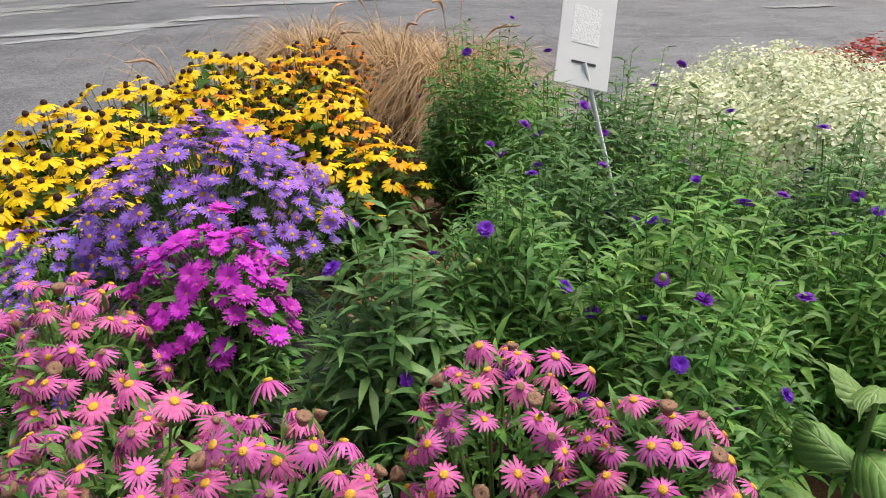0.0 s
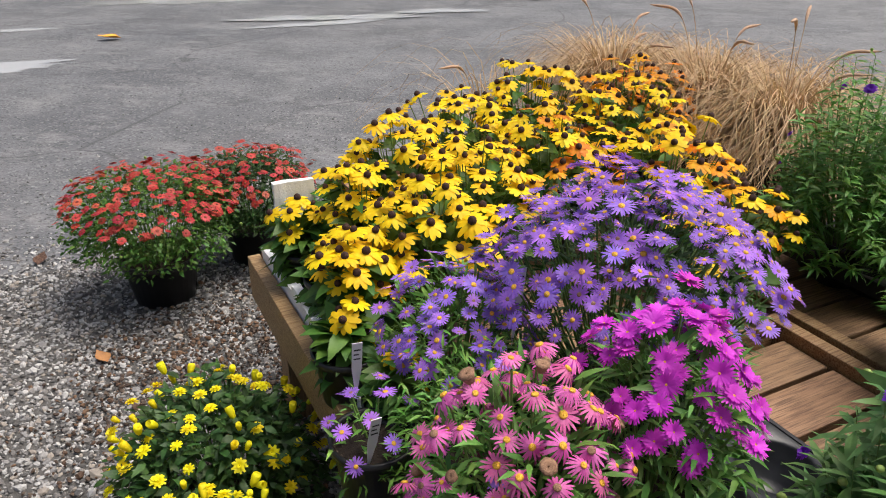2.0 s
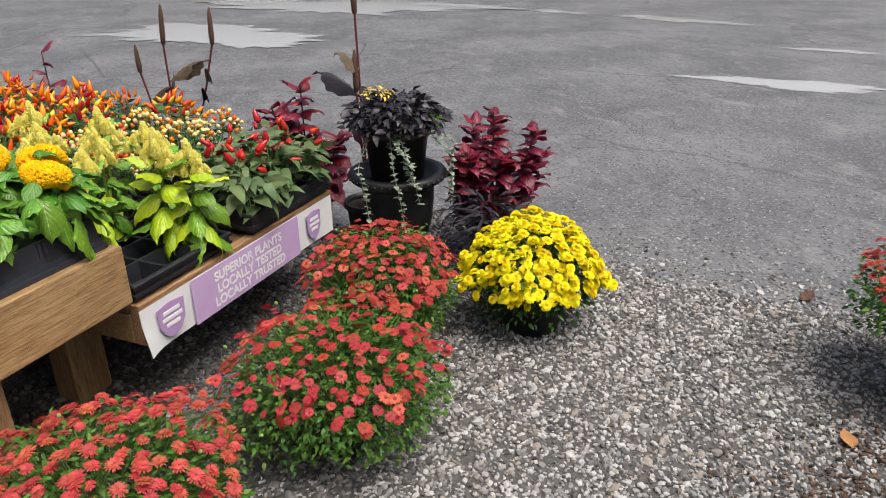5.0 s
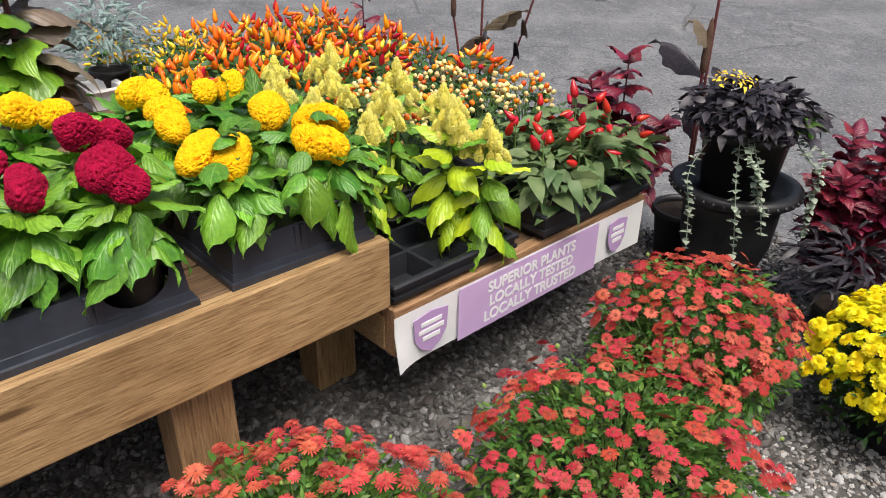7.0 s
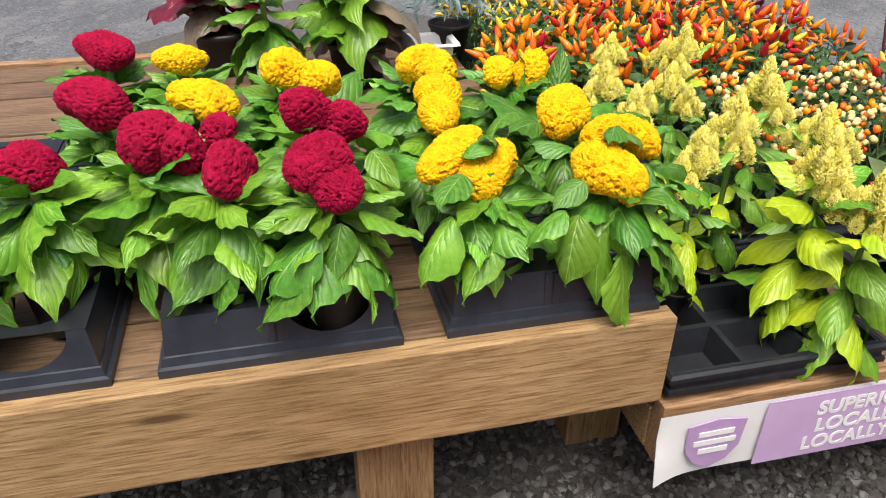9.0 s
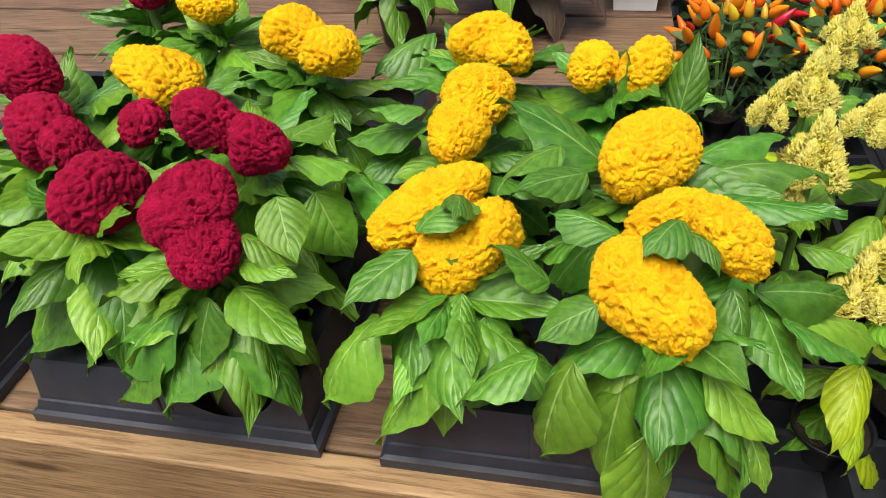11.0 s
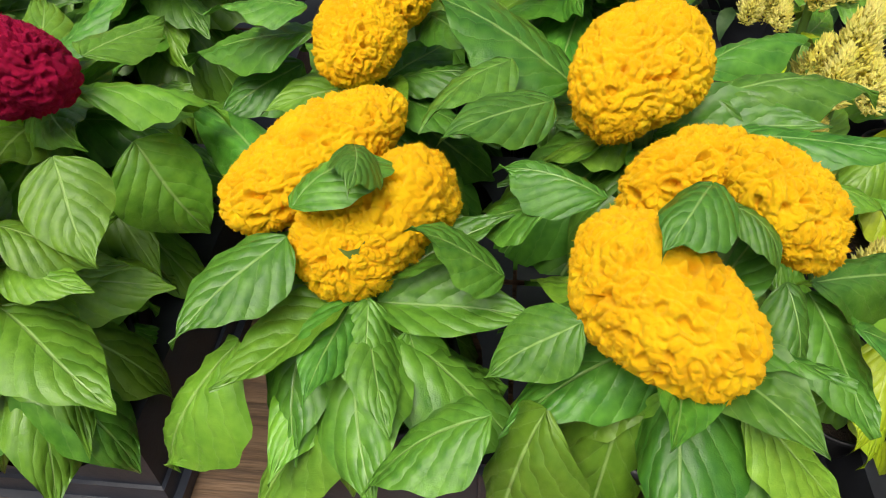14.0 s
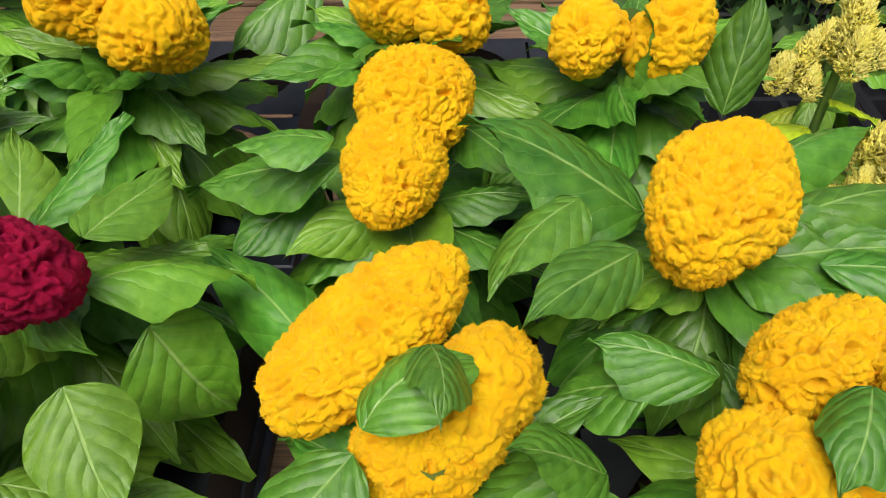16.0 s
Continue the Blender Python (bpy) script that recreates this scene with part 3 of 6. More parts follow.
def joined_blooms(parent, rows, blooms, name="bloom_cluster"):
    """Blooms past the countable ones, as one mesh."""
    Vs, Fs, Ss, k = [], [], [], 0
    for me in blooms:
        mine = [m for b, m in rows if b is me]
        if not mine:
            continue
        V = np.empty(len(me.vertices) * 3, np.float32)
        me.vertices.foreach_get("co", V)
        F = np.empty(len(me.loops), np.int32)
        me.loops.foreach_get("vertex_index", F)
        S = np.empty(len(me.polygons), np.int32)
        me.polygons.foreach_get("material_index", S)
        pv, pf = many(V.reshape(-1, 3), F.reshape(-1, 4), mine)
        Vs.append(pv)
        Fs.append(pf + k)
        Ss.append(np.tile(S, len(mine)))
        k += len(pv)
    me = mesh_of(name, np.concatenate(Vs), np.concatenate(Fs), list(blooms[0].materials), True, np.concatenate(Ss))
    tagged(put(name, me, parent), kind="stuff")


def mound(name, label, category, at, rx, ry, rz, cz, blooms, n, fol_mat, fol_n, fol_size, shapes, pot=None, group="", bloom_s=1.0, low=0.05, sag=0.0, part_name="bloom", stem_mat=None, tilt=0.45, fol_low=-0.55, spin=0.0, extra=None, fol_scale=0.95, fol_up=0.5, more=0, shoots=0):
    """A mounded pot plant: pot, stems, foliage, and blooms that each face outwards."""
    t = thing(name, label, category, Matrix.Translation(at) @ Matrix.Rotation(spin, 4, "Z"), group)
    if pot:
        add_pot(t, pot[0], pot[1])
    c = np.array([0, 0, cz])
    if shoots:
        sprigs(t, c, rx, ry, rz, shoots, fol_n, fol_size, fol_mat, pot[1] * 0.85)
    else:
        foliage(t, c, rx * fol_scale, ry * fol_scale, rz * fol_scale, fol_n, fol_size, fol_mat, shapes, low=fol_low, up=fol_up)
    pts = dome_points(n, rx, ry, rz, low)
    stems(t, (0, 0), [c + p * 0.92 for p, _ in pts[::3]], 0.0022, stem_mat or M_STEM, 0.22, pot[1] * 0.85 if pot else 0.05)
    for p, nn in pts:
        d = nn / np.linalg.norm(nn) * (1 - tilt) + np.array([0, 0, tilt]) + rng.normal(0, 0.22, 3)
        s = bloom_s * rng.uniform(0.75, 1.12)
        put(part_name, blooms[int(rng.integers(len(blooms)))], t, aim(c + p * rng.uniform(0.97, 1.05), d, rng.uniform(0, 6.28), s))
    if more:
        same = [b for b in blooms if [m.name for m in b.materials] == [m.name for m in blooms[0].materials]]
        rows = []
        for p, nn in dome_points(more, rx, ry, rz, low):
            d = nn / np.linalg.norm(nn) * (1 - tilt) + np.array([0, 0, tilt]) + rng.normal(0, 0.25, 3)
            rows.append((same[int(rng.integers(len(same)))], aim(c + p * rng.uniform(0.95, 1.01), d, rng.uniform(0, 6.28), bloom_s * rng.uniform(0.55, 0.95))))
        joined_blooms(t, rows, same)
    if extra:
        extra(t, c)
    return t

# ---- ground ----
BENCH = pose(-2.835, 0.135, 0, 0, 0, 135.5)
TABLE = pose(-1.29, 2.035, 0, 0, 0, 39.8)


def bench_at(x, y, z, rz=0.0):
    return BENCH @ pose(x, y, z, 0, 0, rz)


def edge_y(x):
    """Where the gravel gives way to the road, along x."""
    return 2.47 + min(x + 2.9, 2.4 + 0.1 * x) * 0.98 + 0.07 * math.sin(5 * x) + 0.04 * math.sin(13 * x + 1)


ring = [0, 0.5, 1, 2, 4, 8, 16, 40, 120, 400]
xs = sorted({-r for r in ring} | set(ring))
gx, gy = np.meshgrid(np.array(xs, float) - 2, np.array(xs, float) + 3, indexing="ij")
nx = len(xs)
GV = np.stack([gx.ravel(), gy.ravel(), np.zeros(nx * nx)], 1)
GF = np.array([(i * nx + j, (i + 1) * nx + j, (i + 1) * nx + j + 1, i * nx + j + 1) for i in range(nx - 1) for j in range(nx - 1)])
tagged(new("ground", mesh_of("ground", GV, GF, M_ASPHALT)), "worn grey wet asphalt yard with pale grit", "ground", kind="structure")

ex = np.linspace(-6.5, 8.0, 120)
top = np.array([[x, edge_y(x), 0.004] for x in ex])
bot = np.array([[x, -4.0, 0.004] for x in ex])
n = len(ex)
tagged(new("gravel_yard", mesh_of("gravel_yard", np.concatenate([top, bot]), np.array([(i, n + i, n + i + 1, i + 1) for i in range(n - 1)]), M_GRAVELBED)), "bed of grey crushed gravel beside the road", "gravel", kind="structure")


def stone_shape(seed):
    bm = bmesh.new()
    bmesh.ops.create_icosphere(bm, subdivisions=1, radius=1.0)
    r = random.Random(seed)
    for v in bm.verts:
        v.co = v.co * r.uniform(0.72, 1.15)
        v.co.z *= 0.62
    V = np.array([v.co[:] for v in bm.verts])
    F = np.array([[v.index for v in f.verts] for f in bm.faces])
    bm.free()
    return V, F


STONES = [stone_shape(s) for s in range(4)]


def scatter_stones(name, count, area, size, mat, label, z=0.004, falloff=None):
    sets = [[] for _ in STONES]
    made = 0
    while made < count:
        x, y = rng.uniform(area[0], area[1]), rng.uniform(area[2], area[3])
        if falloff and not falloff(x, y):
            continue
        made += 1
        s = size * rng.lognormal(0, 0.32)
        m = Matrix.Translation((x, y, z + s * 0.25)) @ Euler((rng.normal(0, 0.4), rng.normal(0, 0.4), rng.uniform(0, 6.28))).to_matrix().to_4x4() @ Matrix.Diagonal((s, s * rng.uniform(0.6, 1.0), s * rng.uniform(0.6, 1), 1))
        sets[made % len(STONES)].append(np.array(m))
    V, F = soup([many(s[0], s[1], m) for s, m in zip(STONES, sets)])
    return tagged(new(name, mesh_of(name, V, F, mat, False)), label, "gravel", kind="stuff")


def in_gravel(x, y):
    return y < edge_y(x) + rng.normal(0, 0.05) and (x + 2.835) * 0.701 + (y - 0.135) * 0.713 > 0.5 + rng.normal(0, 0.12)


scatter_stones("gravel", 46000, (-3.5, -0.6, 0.3, 3.3), 0.0078, M_STONE, "loose grey crushed stone, thickly strewn", falloff=in_gravel)
scatter_stones("bench_gravel", 26000, (-4.3, -1.75, -0.95, 1.7), 0.0108, M_STONE_SHADED_DAMP, "damp crushed stone, its colour darkened for the shade under the benches", falloff=lambda x, y: -1.2 + rng.normal(0, 0.1) < (x + 2.835) * 0.701 + (y - 0.135) * 0.713 < 0.75 + rng.normal(0, 0.12))
scatter_stones("outer_gravel", 10000, (-6.5, 4.0, -4.0, 6.0), 0.0105, M_STONE, "coarse grey crushed stone of the yard", falloff=in_gravel)
scatter_stones("table_gravel", 4500, (-1.75, 1.8, -0.9, 1.9), 0.013, M_STONE, "loose grey crushed stone under the tables", falloff=in_gravel)
scatter_stones("road_grit", 5200, (-9.0, 1.5, 1.5, 8.0), 0.0055, M_GRIT, "scattered grit on the asphalt", z=0.0, falloff=lambda x, y: edge_y(x) - 0.1 < y < edge_y(x) + abs(rng.normal(0, 1.9)))
scatter_stones("stray_gravel", 2200, (-4.5, 0.0, 1.5, 5.5), 0.009, M_STONE, "stray gravel strewn onto the asphalt", z=0.0, falloff=lambda x, y: edge_y(x) < y < edge_y(x) + abs(rng.normal(0, 0.35)))
scatter_stones("bark_debris", 2600, (-2.1, -0.9, 1.1, 2.9), 0.007, M_BARK, "dark brown bark crumbs fallen on the gravel", z=0.012, falloff=lambda x, y: abs(rng.normal(0, 0.22)) > math.hypot(x + 1.5, (y - 2.15) * 0.8) - 0.25)


def puddle(x, y, rx, ry, ang, seed, dents=0.35):
    r = random.Random(seed)
    ph = [r.uniform(0, 6.28) for _ in range(6)]
    n = 180
    V, F = [[0, 0, 0]], []
    for k in range(n):
        a = 2 * math.pi * k / n
        q = 1 + dents * (0.5 * math.sin(2 * a + ph[0]) + 0.45 * math.sin(3 * a + ph[1]) + 0.35 * math.sin(5 * a + ph[2]) + 0.3 * math.sin(9 * a + ph[3]) + 0.25 * math.sin(17 * a + ph[4]) + 0.22 * math.sin(31 * a + ph[5]) + r.uniform(-0.06, 0.06))
        q = max(0.15, q)
        V.append([rx * q * math.cos(a), ry * q * math.sin(a), 0])
    F = [[0, 1 + k, 1 + (k + 1) % n] for k in range(n)]
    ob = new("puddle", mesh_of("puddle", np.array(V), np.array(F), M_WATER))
    ob.matrix_basis = pose(x, y, 0.004 + 0.0007 * seed, 0, 0, ang)
    tagged(ob, "shallow puddle of rainwater on the asphalt, coloured pale like reflected sky", "puddle", "puddles on the road", "structure")


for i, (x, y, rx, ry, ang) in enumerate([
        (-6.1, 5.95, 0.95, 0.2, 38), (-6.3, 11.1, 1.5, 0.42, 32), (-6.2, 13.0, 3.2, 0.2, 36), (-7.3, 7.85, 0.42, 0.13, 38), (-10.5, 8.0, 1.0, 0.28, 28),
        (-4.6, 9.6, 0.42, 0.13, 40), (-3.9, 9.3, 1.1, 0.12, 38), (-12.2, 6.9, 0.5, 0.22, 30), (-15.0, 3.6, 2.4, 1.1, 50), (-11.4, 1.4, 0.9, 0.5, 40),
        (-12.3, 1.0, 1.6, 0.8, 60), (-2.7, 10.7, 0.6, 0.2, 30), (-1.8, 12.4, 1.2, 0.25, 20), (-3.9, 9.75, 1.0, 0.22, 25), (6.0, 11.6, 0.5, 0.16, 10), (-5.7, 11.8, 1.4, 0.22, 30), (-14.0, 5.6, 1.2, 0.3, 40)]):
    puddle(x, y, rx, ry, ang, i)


def flat_leaf(name, label, at, size, mat, rz):
    V, F, uv = leaf_shape(size, size * 0.6, 6, 4, -0.4, 0.5, seed=9)
    ob = new(name, mesh_of(name, V, F, mat))
    ob.matrix_basis = pose(*at, 0, 0, rz)
    tagged(ob, label, "leaf")


flat_leaf("dry_leaf", "curled brown dry leaf on the gravel", (-1.92, 2.1, 0.022), 0.08, M_BROWNLEAF, 60)
flat_leaf("orange_scrap", "bright orange scrap lying on the asphalt", (-5.72, 7.7, 0.02), 0.26, M_ORANGELEAF, 130)
flat_leaf("dark_leaf", "dark wet leaf at the edge of the gravel", (-2.7, 2.7, 0.012), 0.1, M_SPIKE, 20)

# ---- selling benches ----
def board(parent, name, x0, x1, y0, y1, z0, z1, mat, label=""):
    """A sawn board with its own origin at its middle, so that its grain is its own."""
    bm = box_bm((x0 - x1) / 2, (x1 - x0) / 2, (y0 - y1) / 2, (y1 - y0) / 2, (z0 - z1) / 2, (z1 - z0) / 2, 0.004)
    return part(name, bm, mat, parent, label, Matrix.Translation(((x0 + x1) / 2, (y0 + y1) / 2, (z0 + z1) / 2)))


def post(parent, x, y, z1, w=0.1, d=0.14):
    bm = box_bm(-z1 / 2, z1 / 2, -w / 2, w / 2, -d / 2, d / 2, 0.004)
    return part("leg", bm, M_WOOD, parent, "", Matrix.Translation((x, y, z1 / 2)) @ Matrix.Rotation(math.pi / 2, 4, "Y"))


def bench(label, x0, x1, depth, top, beam_h, legs):
    t = thing("display_bench", label, "bench", BENCH, "plant benches")
    board(t, "front_beam", x0, x1, 0.0, 0.04, top - beam_h, top, M_WOOD, "pale sawn timber beam")
    board(t, "back_beam", x0, x1, depth - 0.04, depth, top - beam_h, top, M_WOOD)
    board(t, "end_beam", x0, x0 + 0.04, 0.043, depth - 0.043, top - beam_h, top - 0.04, M_WOOD)
    board(t, "end_beam", x1 - 0.04, x1, 0.043, depth - 0.043, top - beam_h, top - 0.04, M_WOOD)
    y = 0.045
    while y + 0.14 < depth - 0.04:
        board(t, "plank", x0, x1 - rng.uniform(0, 0.012), y, y + 0.137, top - 0.036, top + rng.uniform(-0.004, -0.001), M_WOOD_DARK)
        y += 0.148
    for lx, ly in legs:
        post(t, lx, ly, top - beam_h * 0.35)
    return t


bench("tall timber bench with a pale beam, full of trays", -2.6, 0.0, 1.75, 0.66, 0.184, [(-0.47, 0.115), (-2.3, 0.115), (-0.47, 1.6), (-2.3, 1.6)])
bench("low timber bench with a banner on its front", 0.012, 1.12, 2.3, 0.455, 0.14, [(0.07, 0.4), (0.07, 1.9), (1.04, 0.4), (1.04, 1.9)])


def lettering(words, size):
    c = bpy.data.curves.new("lettering", "FONT")
    c.body, c.size, c.align_x, c.extrude, c.offset = words, size, "CENTER", 0.0005, size * 0.03
    ob = bpy.data.objects.new("lettering", c)
    scene.collection.objects.link(ob)
    me = bpy.data.meshes.new_from_object(ob.evaluated_get(bpy.context.evaluated_depsgraph_get()))
    bpy.data.objects.remove(ob)
    return me


def shield_mesh(w, h, d):
    outline = [(-0.5, 0.42), (0, 0.5), (0.5, 0.42), (0.46, -0.1), (0.28, -0.36), (0, -0.5), (-0.28, -0.36), (-0.46, -0.1)]
    V = np.array([[x * w, 0, z * h] for x, z in outline] + [[x * w, d, z * h] for x, z in outline])
    k = len(outline)
    return V, [np.array([list(range(k))]), np.array([[i, k + i, k + (i + 1) % k, (i + 1) % k] for i in range(k)])]


def banner():
    t = thing("banner", "lilac and white printed vinyl banner tacked to the bench", "banner", bench_at(0.0, -0.014, 0.365))
    nxx, nzz, Lx, h = 44, 6, 1.09, 0.16
    V, F = [], []
    for k in (0, 1):
        for i in range(nxx + 1):
            for j in range(nzz + 1):
                x, z = Lx * i / nxx, -h / 2 + h * j / nzz
                curl = -0.02 * max(0, 1 - i / 4) ** 2 * max(0, 1 - j / 4)
                V.append((x, curl + 0.004 * math.sin(9 * x) * (1 - j / nzz) + 0.002 * k, z))
    s = (nxx + 1) * (nzz + 1)
    for i in range(nxx):
        for j in range(nzz):
            a = i * (nzz + 1) + j
            F.append((a, a + nzz + 1, a + nzz + 2, a + 1))
            F.append((s + a, s + a + 1, s + a + nzz + 2, s + a + nzz + 1))
    put("sheet", mesh_of("sheet", np.array(V), np.array(F), M_WHITE), t)
    part("lilac_panel", box_bm(0.215, 0.83, -0.0075, -0.0055, -0.08, 0.08, 0.0), M_LILAC, t, "lilac printed panel")
    for x, w in ((0.115, 0.12), (0.94, 0.1)):
        sv, sf = shield_mesh(w, 0.125, 0.002)
        put("emblem", mesh_of("emblem", sv, sf, M_PURPLE_INK, False), t, Matrix.Translation((x, -0.0085, 0)), "purple printed shield")
        for zz, ww in ((0.03, 0.6), (0.008, 0.72), (-0.014, 0.5)):
            part("bar", box_bm(x - w * ww / 2, x + w * ww / 2, -0.0105, -0.0087, zz - 0.006, zz + 0.006, 0.0), M_WHITE, t, "pale bar of small print")
    for k, words in enumerate(("SUPERIOR PLANTS", "LOCALLY TESTED", "LOCALLY TRUSTED")):
        me = lettering(words, 0.047)
        me.materials.clear()
        me.materials.append(M_WHITE)
        put("lettering", me, t, Matrix.Translation((0.52, -0.0085, 0.028 - 0.045 * k)) @ Matrix.Rotation(math.pi / 2, 4, "X"), "white capital letters")


banner()


# ---- trays and pots ----
def carry_tray(x, y, z, w, d, notch=True, h=0.095):
    """Black carry tray: sloped ribbed skirt with a foot flange, notched at a pot, and a deck with pot holes."""
    t = thing("carry_tray", "slate-black plastic carry tray on the bench", "tray", bench_at(x, y, z), "carry trays")
    s = 0.018
    low = [(0, 0), (w, 0), (w, d), (0, d)]
    flange, lip = 0.012, 0.014
    V, F4 = [], []
    rings = [(0.0, 0.0), (0.0, lip), (0.006, lip + 0.002), (0.009, lip + 0.016), (0.012, lip + 0.017), (s, h), (s + 0.008, h)]
    for off, zz in rings:
        V += [(px + (off if px == 0 else -off), py + (off if py == 0 else -off), zz) for px, py in low]
    for i in range(len(rings) - 1):
        for j in range(4):
            if notch and i == 4 and j == 0:
                continue
            F4.append((i * 4 + j, i * 4 + (j + 1) % 4, (i + 1) * 4 + (j + 1) % 4, (i + 1) * 4 + j))
    faces = [np.array(F4)]
    if notch:
        # front panel with a round bite at its right half
        a, b = V[16], V[17]
        cx, nr = w * 0.7, 0.066
        pts = [(0.012, 0.012, lip + 0.017), (w - 0.012, 0.012, lip + 0.017), (w - s, s, h)]
        arc = []
        for k in range(13):
            q = math.pi * k / 12
            xx, zz = cx + nr * math.cos(q), h - 0.058 * math.sin(q)
            arc.append((xx, 0.012 + (s - 0.012) * (zz - lip) / (h - lip), zz))
        loop = pts + arc + [(s, s, h)]
        k0 = len(V)
        V += loop
        tri = []
        lowi = k0
        # fan: left bottom to arc, right bottom to right part
        order = list(range(k0 + 2, k0 + len(loop)))
        mid = 1 + 6
        for a1, b1 in zip(order, order[1:]):
            anchor = k0 + 1 if order.index(b1) <= mid else k0
            tri.append((anchor, a1, b1))
        tri.append((k0, k0 + 1, order[mid]))
        faces.append(np.array(tri))
    me = mesh_of("skirt", np.array(V), faces, M_PLASTIC_GREY, False)
    put("skirt", me, t)
    for rx in (w * 0.46, w * 0.5):
        part("rib", box_bm(rx - 0.006, rx + 0.006, 0.0115, 0.022, 0.03, h - 0.004, 0.003), M_PLASTIC_GREY, t)
    # deck: a grille with four pot holes
    hv, hf = [], []
    for cx in (0.27, 0.73):
        for cy in (0.27, 0.73):
            hx, hy, rr, q = w * cx, d * cy, min(w, d) * 0.17, min(w, d) * 0.225
            b0 = len(hv)
            m = 24
            for k in range(m):
                a = 2 * math.pi * k / m
                c, sn = math.cos(a), math.sin(a)
                e = 1 / max(abs(c), abs(sn))
                hv.append((hx + rr * c, hy + rr * sn, h + 0.001))
                hv.append((hx + q * c * e, hy + q * sn * e, h + 0.001))
            for k in range(m):
                k2 = (k + 1) % m
                hf.append((b0 + 2 * k, b0 + 2 * k + 1, b0 + 2 * k2 + 1, b0 + 2 * k2))
    put("deck", mesh_of("deck", np.array(hv), np.array(hf), M_PLASTIC, False), t)
    return t


def cell_tray(m, w, d, h, nxc, nyc, label, group="cell trays"):
    """Black tray of square pockets with a rolled rim."""
    t = thing("cell_tray", label, "tray", m, group)
    V, F = [], []

    def quad_ring(x0, x1, y0, y1, z):
        b = len(V)
        V.extend([(x0, y0, z), (x1, y0, z), (x1, y1, z), (x0, y1, z)])
        return b

    def bridge(a, b):
        for j in range(4):
            F.append((a + j, a + (j + 1) % 4, b + (j + 1) % 4, b + j))
    cw, cd = w / nxc, d / nyc
    r0 = quad_ring(0, cw, 0, cd, h)
    r1 = quad_ring(0.006, cw - 0.006, 0.006, cd - 0.006, h)
    r2 = quad_ring(0.016, cw - 0.016, 0.016, cd - 0.016, 0.004)
    bridge(r0, r1)
    bridge(r1, r2)
    F.append((r2, r2 + 1, r2 + 2, r2 + 3))
    me = mesh_of("pocket", np.array(V), np.array(F), M_PLASTIC, False)
    for i in range(nxc):
        for j in range(nyc):
            put("pocket", me, t, Matrix.Translation((i * cw, j * cd, 0)))
    V, F = [], []
    rs = [quad_ring(-o, w + o, -o, d + o, z) for o, z in ((0.0, h + 0.001), (0.008, h + 0.003), (0.014, h - 0.002), (0.014, h - 0.012), (0.006, h - 0.013), (0.006, h * 0.5), (0.012, h * 0.48), (0.012, h * 0.3), (-0.004, h * 0.28), (-0.01, 0.0))]
    for a, b in zip(rs, rs[1:]):
        bridge(b, a)
    put("rim", mesh_of("rim", np.array(V), np.array(F), M_PLASTIC, False), t)
    return t


for tx in (-1.25, -0.82, -0.385):
    carry_tray(tx, 0.03, 0.66, 0.365, 0.37, notch=tx < -0.5)
    carry_tray(tx, 0.43, 0.66, 0.365, 0.37, notch=False)
cell_tray(bench_at(0.03, 0.02, 0.455), 0.43, 0.36, 0.06, 3, 3, "empty black plastic cell tray, wet inside")
cell_tray(bench_at(0.58, 0.0, 0.455), 0.52, 0.36, 0.085, 4, 3, "black plastic cell tray of red pepper plants")
for k in range(3):
    for j in range(4):
        cell_tray(bench_at(0.04 + 0.37 * k, 0.42 + 0.44 * j, 0.455), 0.34, 0.4, 0.06, 3, 3, "black plastic cell tray of small pepper plants")


# ---- cockscombs ----
def spline(points, n):
    """Smooth curve through points."""
    P = np.asarray(points, float)
    P = np.vstack([2 * P[0] - P[1], P, 2 * P[-1] - P[-2]])
    out = []
    segs = len(P) - 3
    for k in range(n):
        f = k / (n - 1) * segs
        i = min(int(f), segs - 1)
        t = f - i
        a, b, c, d = P[i], P[i + 1], P[i + 2], P[i + 3]
        out.append(0.5 * ((2 * b) + (c - a) * t + (2 * a - 5 * b + 4 * c - d) * t * t + (3 * b - a - 3 * c + d) * t ** 3))
    return np.array(out)


def ball_grid(level):
    bm = bmesh.new()
    bmesh.ops.create_icosphere(bm, subdivisions=level, radius=1.0)
    V = np.array([v.co[:] for v in bm.verts])
    F = np.array([[v.index for v in f.verts] for f in bm.faces])
    bm.free()
    return V, F


BALLS = {k: ball_grid(k) for k in (6, 7)}


def waves(P, length, count, seed):
    """Random waves of one length through space: folds that wander and branch."""
    r0 = np.random.default_rng(seed)
    d = r0.normal(size=(count, 3))
    d *= 2 * math.pi / length / np.linalg.norm(d, axis=1)[:, None]
    return np.cos(P @ d.T + r0.uniform(0, 6.283, count)).sum(axis=1) / math.sqrt(count / 2)


